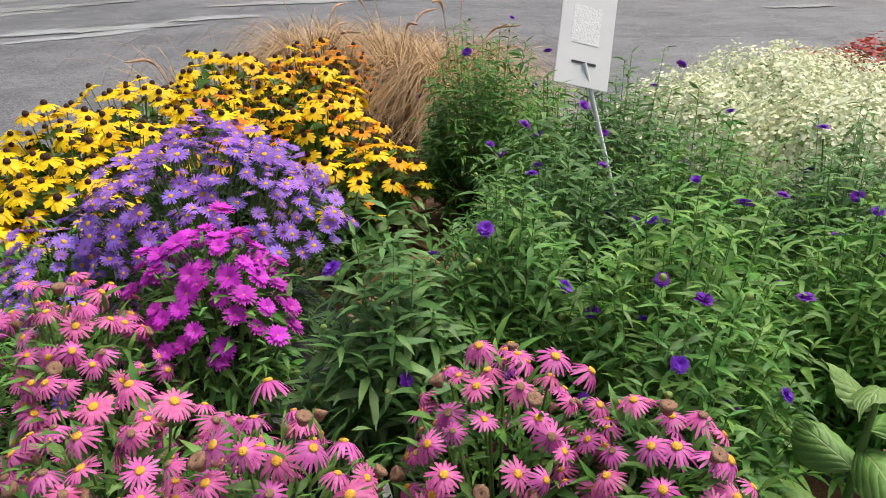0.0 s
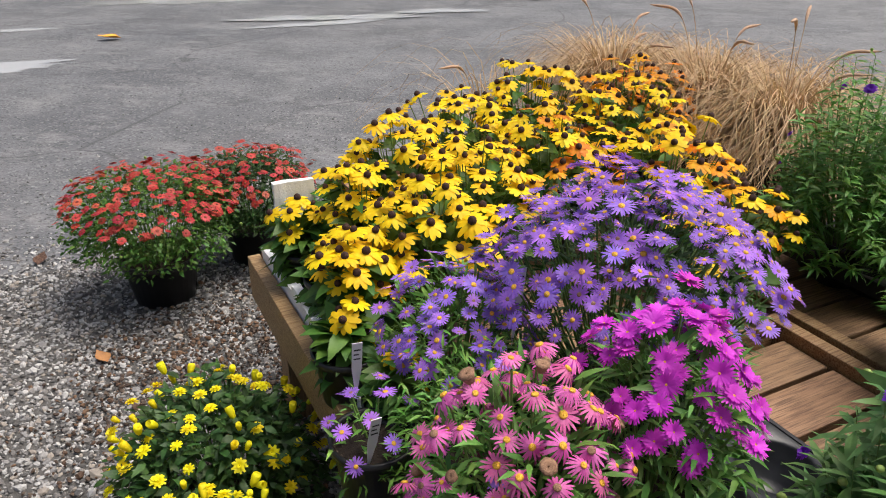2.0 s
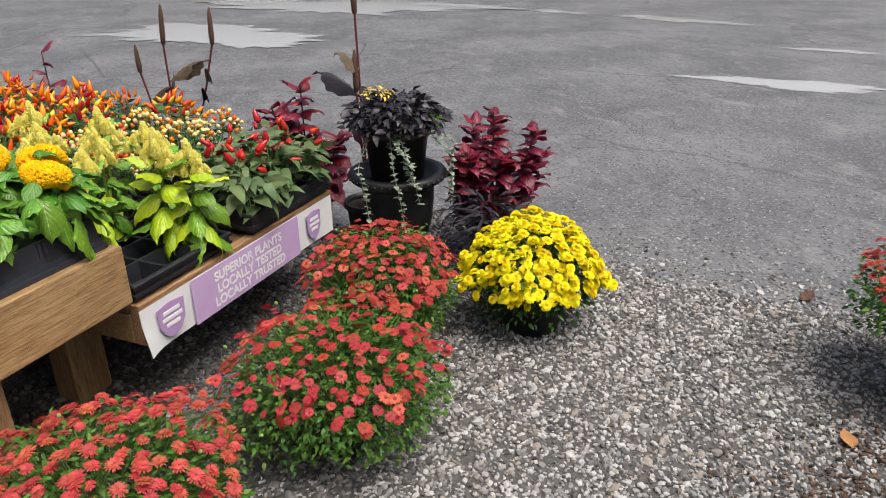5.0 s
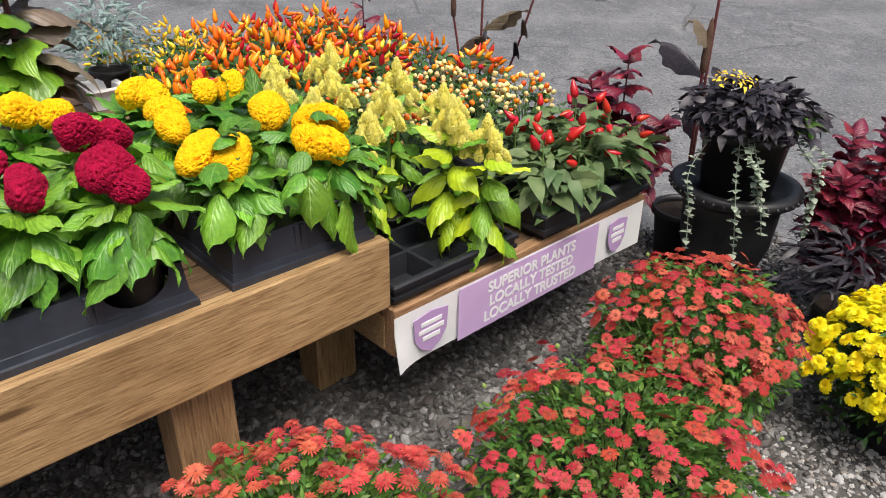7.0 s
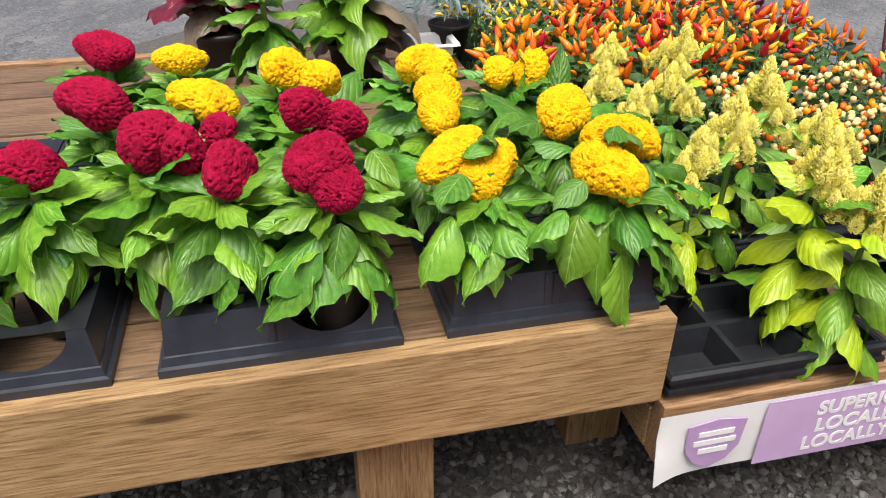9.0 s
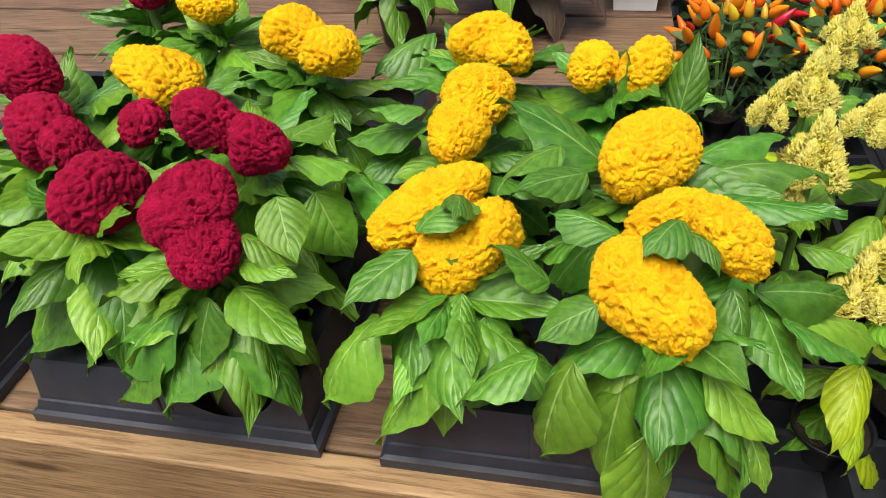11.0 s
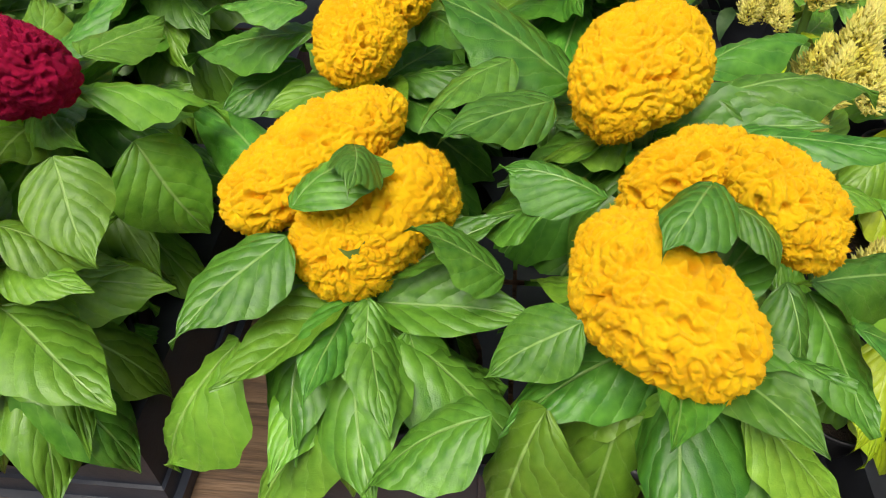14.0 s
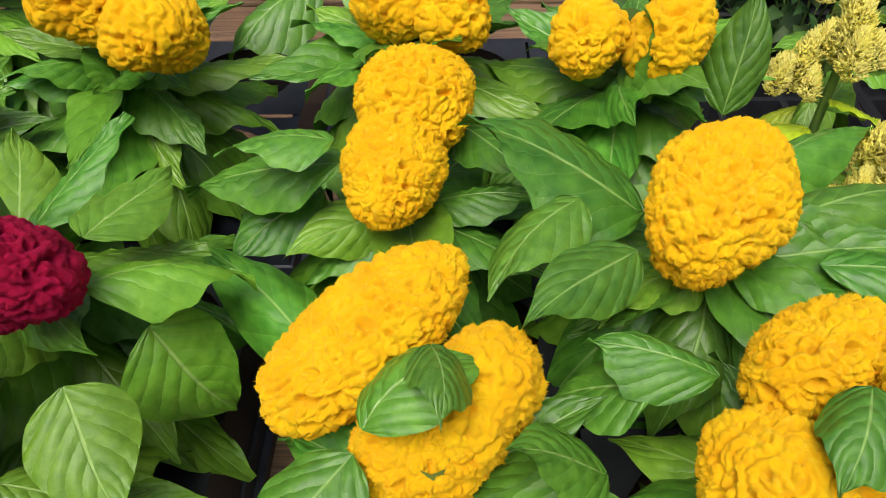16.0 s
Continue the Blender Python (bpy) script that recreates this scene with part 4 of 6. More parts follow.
def crest_mesh(lobes, mat, seed, fine):
    """A crest of rounded lobes (centre, half sizes, turn), folded all over like a brain coral and velvety."""
    r0 = np.random.default_rng(seed)
    parts = []
    for k, (c, half, turn) in enumerate(lobes):
        B, T = BALLS[7 if fine and max(half) > 0.04 else 6]
        w = Vector(turn)
        R = np.array(Matrix.Rotation(w.length, 3, w.normalized())) if w.length > 0 else np.eye(3)
        h = np.array(half)
        P = (B * (h - 0.0035)) @ R.T
        N = (B / h) @ R.T
        N /= np.linalg.norm(N, axis=1)[:, None]
        W = P + np.array(c)
        lump = waves(W, 0.06, 20, seed + 5) * (0.0016 if fine else 0.003)
        fold = np.minimum(1.0, np.abs(waves(W, 0.0125, 40, seed + 11 * k)) / 1.2) ** 0.7
        pit = np.clip(waves(W, 0.0115, 40, seed + 3) - 1.15, 0.0, 0.8)
        small = np.minimum(1.0, np.abs(waves(W, 0.0065, 40, seed + 6)) / 1.0) ** 0.8
        nap = waves(W, 0.0032, 26, seed + 4) * 0.0002
        W = W + N * (lump + 0.0036 * fold + 0.0015 * small - 0.009 * pit + nap - 0.0012)[:, None]
        parts.append((W, T))
        pick = r0.choice(len(W), 4000 if fine else 800, replace=False)
        side = np.cross(N[pick], r0.normal(size=(len(pick), 3)))
        side *= 0.00035 / (np.linalg.norm(side, axis=1)[:, None] + 1e-9)
        tip = W[pick] + N[pick] * r0.uniform(0.0007, 0.0019, len(pick))[:, None] + side * r0.uniform(-3, 3, len(pick))[:, None]
        S = np.stack([W[pick] - side, W[pick] + side, tip], 1).reshape(-1, 3)
        parts.append((S, np.arange(len(S)).reshape(-1, 3)))
    V, F = soup(parts)
    return mesh_of("crest", V, F, mat)


BIG = []
for k, (dr, cup, rp, tw) in enumerate([(0.35, 0.4, 0.05, 0.1), (0.7, 0.35, 0.06, -0.2), (1.1, 0.3, 0.05, 0.2), (0.15, 0.55, 0.04, 0.0), (0.9, 0.45, 0.07, 0.35), (1.4, 0.4, 0.05, -0.3)]):
    BIG.append(leaf_shape(1.0, 0.6, 22, 8, dr, (0.1, 0.12, 0.05, 0.7, 0.15, 0.1)[k], 0.36 + 0.02 * (k % 3), ripple=rp * 0.55, twist=tw, seed=k, puff=(0.9, 1.4, 1.2, 0.3, 1.9, 1.5)[k], quilt=0.013))
BIG_ME = {}


def big_leaf(k, mat):
    if (k, mat.name) not in BIG_ME:
        V, F, uv = BIG[k]
        BIG_ME[k, mat.name] = mesh_of("leaf", V, F, mat, True, uv=uv)
    return BIG_ME[k, mat.name]


def leafy_stem(t, h0, h1, count, size, mats, seed, spread=0.012, steep=0.6, fall=1.1, start=0.0):
    """Leaves in a spiral up a stem: raised at the top, hanging at the foot."""
    r = random.Random(seed)
    for k in range(count):
        f = k / max(1, count - 1)
        z = h1 - (h1 - h0) * f
        az = start + k * 2.39996 + r.uniform(-0.3, 0.3)
        pitch = steep - fall * f + r.uniform(-0.2, 0.2)
        L = size * (0.72 + 0.4 * min(1, f * 1.8)) * r.uniform(0.85, 1.12)
        v = r.choice([0, 3, 1] if f < 0.35 else [0, 1, 2, 4, 5])
        p = (spread * math.cos(az), spread * math.sin(az), z)
        mat = mats[0] if len(mats) == 1 or r.random() > 0.1 + 0.4 * f else mats[1]
        put("leaf", big_leaf(v, mat), t, leafway(p, az, pitch, r.uniform(-0.5, 0.5), (L * r.uniform(0.72, 0.95), L, L)))


def cockscomb(x, y, crests, colour, seed, count=38, size=0.13, z=0.675, top=0.94, mats=None, fine=False):
    """A cockscomb in its pot: crests are lists of lobes in the bench's own measure."""
    t = thing("cockscomb", "%s cockscomb with broad green leaves in a black pot" % ("golden yellow" if colour is M_CREST_Y else "deep crimson"), "flower", bench_at(x, y, z), "cockscombs in trays")
    add_pot(t, 0.062, 0.11)
    stem_top = top - z
    tv, tf = tube([(0, 0, 0.09), (0.004, 0, stem_top * 0.6), (0, 0, stem_top + 0.01)], [0.008, 0.007, 0.009], 8)
    put("stem", mesh_of("stem", tv, tf, M_STEM), t)
    for i, lobes in enumerate(crests):
        mine = [((a - x, b - y, c - z), half, turn) for (a, b, c), half, turn in lobes]
        put("crest", crest_mesh(mine, colour, seed * 7 + i, fine), t)
        mid = np.mean(np.array([m[0] for m in mine]), axis=0)
        nv, nf = tube([(0, 0, stem_top - 0.05), tuple(mid * np.array([0.6, 0.6, 1]) - np.array([0, 0, 0.045])), tuple(mid - np.array([0, 0, 0.015]))], [0.007, 0.009, 0.014], 8)
        put("neck", mesh_of("neck", nv, nf, M_STEM), t)
    leafy_stem(t, 0.15, stem_top - 0.03, count, size, mats or [M_LEAF, M_LEAF_LIGHT], seed, steep=0.35 if fine else 0.6, fall=1.1 if fine else 1.35, start=seed)
    return t


RED_LEAVES = [M_LEAF_LIGHT, M_LEAF]
YR = cockscomb(-0.10, 0.095, [[((-0.106, 0.150, 0.931), (0.047, 0.030, 0.038), (0.34, -0.06, 0.48)), ((-0.055, 0.127, 0.934), (0.047, 0.037, 0.028), (-0.13, 0.71, -0.14))],
                              [((-0.125, 0.075, 0.906), (0.042, 0.064, 0.038), (0.32, -0.10, 0.77)), ((-0.098, 0.050, 0.878), (0.018, 0.020, 0.020), (0, 0, 0))]], M_CREST_Y, 1, 28, 0.12, top=0.9, fine=True)
YL = cockscomb(-0.305, 0.105, [[((-0.345, 0.186, 0.906), (0.046, 0.075, 0.032), (-0.66, -0.03, 2.16))],
                               [((-0.310, 0.124, 0.887), (0.042, 0.036, 0.037), (0.07, -0.26, 0.69)), ((-0.276, 0.152, 0.902), (0.038, 0.032, 0.036), (0.07, -0.26, 0.69)), ((-0.293, 0.137, 0.895), (0.034, 0.034, 0.037), (0, 0, 0))]], M_CREST_Y, 2, 24, 0.115, top=0.9, fine=True)
H3 = cockscomb(-0.11, 0.285, [[((-0.119, 0.281, 0.927), (0.048, 0.068, 0.035), (0.21, 0.40, -0.64)), ((-0.137, 0.252, 0.915), (0.032, 0.03, 0.03), (0, 0, 0))]], M_CREST_Y, 3, 28, 0.14, top=0.9, fine=True)
H4 = cockscomb(-0.33, 0.34, [[((-0.322, 0.375, 0.94), (0.047, 0.046, 0.034), (0.24, 0.15, -0.13)), ((-0.336, 0.315, 0.925), (0.036, 0.048, 0.030), (0.24, 0.15, -0.13))]], M_CREST_Y, 4, 28, 0.135, top=0.9, fine=True)
cockscomb(-0.15, 0.48, [[((-0.188, 0.454, 0.942), (0.030, 0.039, 0.030), (-0.25, 0.01, -0.19))], [((-0.123, 0.445, 0.948), (0.033, 0.041, 0.036), (0, 0, -0.45))]], M_CREST_Y, 5)
cockscomb(-0.34, 0.53, [[((-0.335, 0.500, 0.956), (0.048, 0.034, 0.038), (0, -0.2, 0.5)), ((-0.296, 0.486, 0.948), (0.034, 0.034, 0.036), (0, 0, 0))]], M_CREST_Y, 6)
cockscomb(-0.59, 0.50, [[((-0.585, 0.472, 0.972), (0.05, 0.036, 0.034), (0, 0.3, -0.17)), ((-0.526, 0.437, 0.962), (0.040, 0.042, 0.034), (0, 0.3, -0.17))]], M_CREST_Y, 7)
cockscomb(-0.74, 0.38, [[((-0.718, 0.340, 0.970), (0.059, 0.042, 0.033), (-0.05, 0.32, -0.11))]], M_CREST_Y, 8)
cockscomb(-0.78, 0.62, [[((-0.78, 0.60, 0.965), (0.055, 0.035, 0.028), (0, 0, -0.2))]], M_CREST_Y, 9)
R1 = cockscomb(-0.55, 0.095, [[((-0.560, 0.092, 0.955), (0.052, 0.046, 0.032), (0.43, -0.32, 0.46)), ((-0.537, 0.062, 0.93), (0.036, 0.042, 0.03), (0.43, -0.32, 0.46))]], M_CREST_R, 10, 28, 0.115, top=0.915, mats=RED_LEAVES, fine=True)
cockscomb(-0.565, 0.235, [[((-0.562, 0.178, 0.998), (0.042, 0.027, 0.036), (0.26, 0.37, -0.28)), ((-0.512, 0.162, 0.982), (0.034, 0.026, 0.038), (0.26, 0.37, -0.28))]], M_CREST_R, 11, 30, 0.13, top=0.965, mats=RED_LEAVES)
R3 = cockscomb(-0.70, 0.125, [[((-0.681, 0.127, 0.938), (0.034, 0.055, 0.043), (-0.12, 0, -0.41))]], M_CREST_R, 12, 30, 0.125, mats=RED_LEAVES)
cockscomb(-0.80, 0.22, [[((-0.795, 0.205, 0.962), (0.055, 0.036, 0.043), (-0.44, -0.57, -0.43)), ((-0.745, 0.182, 0.952), (0.036, 0.034, 0.038), (0, 0, 0))], [((-0.70, 0.25, 0.95), (0.026, 0.024, 0.024), (0, 0, 0))]], M_CREST_R, 13, mats=RED_LEAVES)
cockscomb(-0.925, 0.67, [[((-0.925, 0.68, 0.965), (0.07, 0.04, 0.036), (0, 0, -0.7))]], M_CREST_R, 14)
cockscomb(-0.88, 0.36, [[((-0.875, 0.30, 0.99), (0.06, 0.04, 0.04), (0, 0, -0.5))]], M_CREST_R, 15)
cockscomb(-0.96, 0.19, [[((-0.955, 0.20, 0.94), (0.05, 0.036, 0.036), (0, 0, -0.5))]], M_CREST_R, 16, mats=RED_LEAVES)
cockscomb(-1.12, 0.14, [[((-1.13, 0.135, 0.94), (0.05, 0.035, 0.035), (0, 0, 0.3))]], M_CREST_R, 17, mats=RED_LEAVES)
cockscomb(-0.62, 1.15, [[((-0.64, 1.15, 1.045), (0.075, 0.045, 0.042), (0, 0, -0.7))]], M_CREST_R, 18, 20, 0.14, top=1.01, mats=RED_LEAVES)

# leaves of the front plants, each from its base to its tip, with its width
LEAVES_YR = [
    (-0.136, 0.055, 0.840, -0.145, 0.012, 0.710, 0.058),
    (-0.110, 0.056, 0.850, -0.106, 0.015, 0.775, 0.042),
    (-0.080, 0.050, 0.840, -0.022, 0.018, 0.710, 0.060),
    (-0.185, 0.030, 0.860, -0.220, -0.005, 0.760, 0.060),
    (-0.070, 0.050, 0.850, -0.005, 0.025, 0.790, 0.056),
    (-0.034, 0.060, 0.795, 0.003, 0.012, 0.735, 0.040),
    (-0.114, 0.012, 0.790, -0.102, 0.000, 0.656, 0.080),
    (-0.050, 0.100, 0.900, -0.036, 0.050, 0.855, 0.036),
    (-0.017, 0.130, 0.860, 0.020, 0.060, 0.815, 0.058),
    (-0.025, 0.120, 0.880, 0.085, 0.165, 0.835, 0.042),
    (-0.003, 0.095, 0.870, 0.070, 0.095, 0.830, 0.045),
]
LEAVES_YR_SIDE = [
    (-0.212, 0.113, 0.878, -0.265, 0.101, 0.925, 0.045),
    (-0.215, 0.012, 0.880, -0.287, -0.008, 0.840, 0.055),
    (-0.168, 0.062, 0.900, -0.217, 0.045, 0.862, 0.042),
    (-0.150, 0.154, 0.910, -0.216, 0.176, 0.925, 0.036),
    (-0.184, 0.152, 0.905, -0.237, 0.167, 0.866, 0.050),
    (0.007, 0.133, 0.840, 0.123, 0.196, 0.770, 0.050),
]
LEAVES_YL = [
    (-0.346, 0.109, 0.907, -0.395, 0.039, 0.890, 0.050),
    (-0.332, 0.096, 0.858, -0.344, 0.011, 0.815, 0.058),
    (-0.296, 0.094, 0.871, -0.286, 0.035, 0.848, 0.030),
    (-0.372, 0.062, 0.862, -0.440, 0.016, 0.785, 0.060),
    (-0.310, 0.040, 0.835, -0.368, 0.000, 0.751, 0.055),
    (-0.371, 0.183, 0.880, -0.479, 0.285, 0.880, 0.050),
    (-0.271, 0.087, 0.850, -0.249, 0.050, 0.780, 0.040),
]
LEAVES_H3 = [
    (-0.165, 0.290, 0.905, -0.281, 0.310, 0.965, 0.084),
    (-0.215, 0.272, 0.935, -0.280, 0.208, 0.926, 0.050),
    (-0.185, 0.230, 0.930, -0.250, 0.165, 0.940, 0.042),
    (-0.060, 0.300, 0.890, 0.080, 0.330, 0.895, 0.062),
    (-0.050, 0.260, 0.885, 0.070, 0.240, 0.890, 0.045),
    (-0.135, 0.426, 0.900, -0.149, 0.429, 0.980, 0.045),
    (-0.081, 0.408, 0.900, -0.066, 0.442, 0.990, 0.042),
    (-0.060, 0.367, 0.870, 0.059, 0.449, 0.880, 0.055),
]
LEAVES_H4 = [
    (-0.370, 0.323, 0.925, -0.492, 0.339, 0.885, 0.056),
    (-0.375, 0.321, 0.945, -0.450, 0.312, 0.950, 0.050),
    (-0.395, 0.346, 0.880, -0.458, 0.296, 0.850, 0.055),
    (-0.434, 0.654, 0.900, -0.523, 0.569, 0.880, 0.060),
    (-0.290, 0.400, 0.900, -0.239, 0.327, 0.910, 0.050),
]
LEAVES_R1 = [
    (-0.479, 0.117, 0.955, -0.449, 0.073, 0.915, 0.048),
    (-0.470, 0.185, 0.915, -0.440, 0.170, 0.835, 0.066),
    (-0.509, 0.055, 0.890, -0.429, 0.014, 0.865, 0.060),
    (-0.520, 0.050, 0.840, -0.452, 0.022, 0.750, 0.058),
    (-0.505, 0.067, 0.912, -0.447, 0.055, 0.912, 0.032),
    (-0.503, 0.079, 0.935, -0.455, 0.082, 0.905, 0.036),
    (-0.495, 0.203, 0.970, -0.470, 0.275, 0.955, 0.042),
    (-0.493, 0.179, 0.958, -0.420, 0.237, 0.922, 0.048),
    (-0.537, 0.046, 0.880, -0.552, 0.015, 0.800, 0.048),
    (-0.568, 0.060, 0.900, -0.658, 0.047, 0.870, 0.048),
    (-0.581, 0.018, 0.830, -0.664, 0.012, 0.740, 0.056),
    (-0.563, 0.044, 0.870, -0.659, 0.014, 0.800, 0.056),
]
LEAVES_R3 = [
    (-0.723, 0.109, 0.890, -0.799, 0.100, 0.850, 0.050),
    (-0.709, 0.124, 0.880, -0.761, 0.093, 0.810, 0.050),
    (-0.690, 0.085, 0.850, -0.780, 0.031, 0.770, 0.055),
    (-0.677, 0.128, 0.880, -0.675, 0.086, 0.800, 0.050),
    (-0.702, 0.069, 0.830, -0.726, 0.049, 0.740, 0.050),
    (-0.828, 0.341, 0.920, -0.735, 0.312, 0.970, 0.045),
    (-0.885, 0.312, 0.900, -0.882, 0.404, 0.970, 0.040),
]


def set_leaves(plant, rows, mats):
    inv = plant.matrix_basis.inverted() @ BENCH
    for k, (bx, by, bz, tx, ty, tz, w) in enumerate(rows):
        b, e = inv @ Vector((bx, by, bz)), inv @ Vector((tx, ty, tz))
        y = e - b
        L = y.length * 1.06
        y.normalize()
        side = y.cross(Vector((0, 0, 1))).normalized()
        z = side.cross(y)
        m = Matrix((side.to_4d(), y.to_4d(), z.to_4d(), (0, 0, 0, 1))).transposed()
        m.translation = b
        for q in range(3):
            m[3][q] = 0
        v = (0, 1, 0, 4)[k % 4]
        put("leaf", big_leaf(v, mats[0] if tz > 0.8 else mats[1]), plant, m @ Matrix.Rotation(0.17 if v == 0 else 0.3, 4, "X") @ Matrix.Rotation(0.25 * math.sin(k * 2.3), 4, "Y") @ Matrix.Diagonal((w / 0.55, L, L, 1)))


for plant, rows, mats in ((YR, LEAVES_YR, (M_LEAF, M_LEAF_LIGHT)), (YR, LEAVES_YR_SIDE, (M_LEAF, M_LEAF_LIGHT)), (YL, LEAVES_YL, (M_LEAF, M_LEAF_LIGHT)), (H3, LEAVES_H3, (M_LEAF, M_LEAF)), (H4, LEAVES_H4, (M_LEAF, M_LEAF)), (R1, LEAVES_R1, (M_LEAF_LIGHT, M_LEAF)), (R3, LEAVES_R3, (M_LEAF_LIGHT, M_LEAF))):
    set_leaves(plant, rows, mats)

# a leaf folded over each of two front crests
put("leaf", big_leaf(4, M_LEAF), YR, leafway((-0.004, 0.018, 0.286), radians(235), 0.35, 0.25, (0.068, 0.06, 0.06)))
put("leaf", big_leaf(5, M_LEAF), YR, leafway((0.004, 0.008, 0.28), radians(330), 0.2, -0.2, (0.045, 0.045, 0.045)))
put("leaf", big_leaf(5, M_LEAF), YL, leafway((-0.034, 0.004, 0.256), radians(50), 0.75, -0.3, (0.085, 0.075, 0.075)))
put("leaf", big_leaf(4, M_LEAF), YL, leafway((0.0, 0.04, 0.276), radians(285), 0.55, -0.2, (0.055, 0.05, 0.05)))


# ---- plumed celosias ----
def plume_mesh(h, r, seed):
    """A feathery plume: hundreds of short pointed florets on a tapering spike."""
    r0 = np.random.default_rng(seed)
    tip = np.array([[-0.5, 0, 0], [0.5, 0, 0], [0, 0.35, 0.1], [0, 0.0, 1.0]])
    tf = np.array([[0, 1, 3], [1, 2, 3], [2, 0, 3]])
    mats = []
    side = [(0, 0, h, r)] + [(r * 0.9 * math.cos(a), r * 0.9 * math.sin(a), h * q, r * 0.62) for a, q in ((0.4, 0.62), (2.2, 0.55), (3.9, 0.66), (5.3, 0.5))]
    for cx, cy, hh, rr in side:
        for k in range(int(900 * hh / h)):
            f = r0.uniform() ** 0.85
            a = r0.uniform(0, 6.283)
            q = rr * (1 - f) ** 0.55 * (0.35 + 0.65 * min(1.0, f * 5)) * r0.uniform(0.25, 0.8)
            n = np.array([math.cos(a) * (1.3 - f), math.sin(a) * (1.3 - f), 0.5 + f]) + r0.normal(0, 0.25, 3)
            s = r0.uniform(0.005, 0.009)
            mats.append(aim((cx * (1 - 0.3 * f) + q * math.cos(a), cy * (1 - 0.3 * f) + q * math.sin(a), hh * f), n, r0.uniform(0, 6), (0.0045, 0.0045, s)))
    V, F = many(tip, tf, mats)
    return mesh_of("plume", V, F, M_PLUME, True)


PLUMES = [plume_mesh(0.07 + 0.008 * k, 0.034 + 0.003 * (k % 2), k) for k in range(4)]


def plumed(x, y, h, seed, heads=1, leaf_mats=None, count=16, size=0.1):
    t = thing("plumed_celosia", "cream-yellow plumed celosia with lime green leaves", "flower", bench_at(x, y, 0.475), "plumed celosias")
    tv, tf = tube([(0, 0, 0), (0.003, 0.002, h * 0.5), (0, 0, h)], [0.007, 0.006, 0.005], 7)
    put("stem", mesh_of("stem", tv, tf, M_STEM), t)
    add_pot(t, 0.05, 0.055)
    r = random.Random(seed)
    for k in range(heads):
        a = 6.28 * k / max(1, heads) + r.uniform(0, 1)
        q = 0.0 if k == 0 else r.uniform(0.035, 0.06)
        put("plume", PLUMES[(seed + k) % 4], t, Matrix.Translation((q * math.cos(a), q * math.sin(a), h - 0.02 - (0.03 if k else 0))) @ Euler((q * 3 * -math.sin(a), q * 3 * math.cos(a), a)).to_matrix().to_4x4() @ Matrix.Scale(1.0 if k == 0 else 0.8, 4))
    leafy_stem(t, 0.07, h - 0.02, count, size, leaf_mats or [M_LEAF_LIME, M_LEAF_LIGHT], seed, 0.008, 0.6, 1.3)


for k, (x, y, h, hd) in enumerate([(0.37, 0.05, 0.33, 3), (0.33, 0.14, 0.36, 3), (0.45, 0.30, 0.36, 3), (0.27, 0.33, 0.37, 3), (0.16, 0.27, 0.33, 2), (0.42, 0.47, 0.38, 3), (0.24, 0.55, 0.38, 3), (0.12, 0.62, 0.36, 2), (0.36, 0.72, 0.40, 3), (0.09, 0.42, 0.36, 2), (0.21, 0.8, 0.38, 2)]):
    plumed(x, y, h, 30 + k, hd, [M_LEAF_LIME, M_LEAF_LIGHT] if k < 2 else [M_LEAF_LIGHT, M_LEAF_LIME], 20 if k < 2 else 14, 0.125 if k < 2 else 0.1)


# ---- ornamental peppers ----
def fruit_mesh(L, r, mat, seed, blunt=0.0):
    prof = [(0.001, 0), (r * 0.75, L * 0.06), (r, L * 0.25), (r * 0.85, L * 0.55), (r * (0.45 + 0.4 * blunt), L * 0.85), (0.001, L)]
    V, F = lathe(prof, 8)
    V[:, 0] += 0.25 * r * (V[:, 2] / L) ** 2 * (seed % 3 - 1) * 3
    return mesh_of("pepper", V, F, mat)


F_ORANGE = [fruit_mesh(0.06, 0.0115, M_FRUIT_ORANGE, 0), fruit_mesh(0.044, 0.011, M_FRUIT_ORANGE, 1), fruit_mesh(0.052, 0.0105, M_FRUIT_ORANGE, 2), fruit_mesh(0.05, 0.0105, M_FRUIT_RED, 2), fruit_mesh(0.044, 0.01, M_FRUIT_YELLOW, 1)]
F_YELLOW = [fruit_mesh(0.042, 0.0075, M_FRUIT_YELLOW, 0), fruit_mesh(0.03, 0.006, M_FRUIT_YELLOW, 2)]
F_CREAM = [fruit_mesh(0.019, 0.0095, M_FRUIT_CREAM, 1, 1.0), fruit_mesh(0.018, 0.0092, M_FRUIT_CREAM, 1, 1.0), fruit_mesh(0.019, 0.0092, M_FRUIT_ORANGE, 1, 1.0)]
F_RED = [fruit_mesh(0.055, 0.0135, M_FRUIT_RED, 0), fruit_mesh(0.045, 0.013, M_FRUIT_RED, 1)]
F_PURE_ORANGE = [fruit_mesh(0.045, 0.007, M_FRUIT_ORANGE, 0), fruit_mesh(0.04, 0.007, M_FRUIT_ORANGE, 2)]


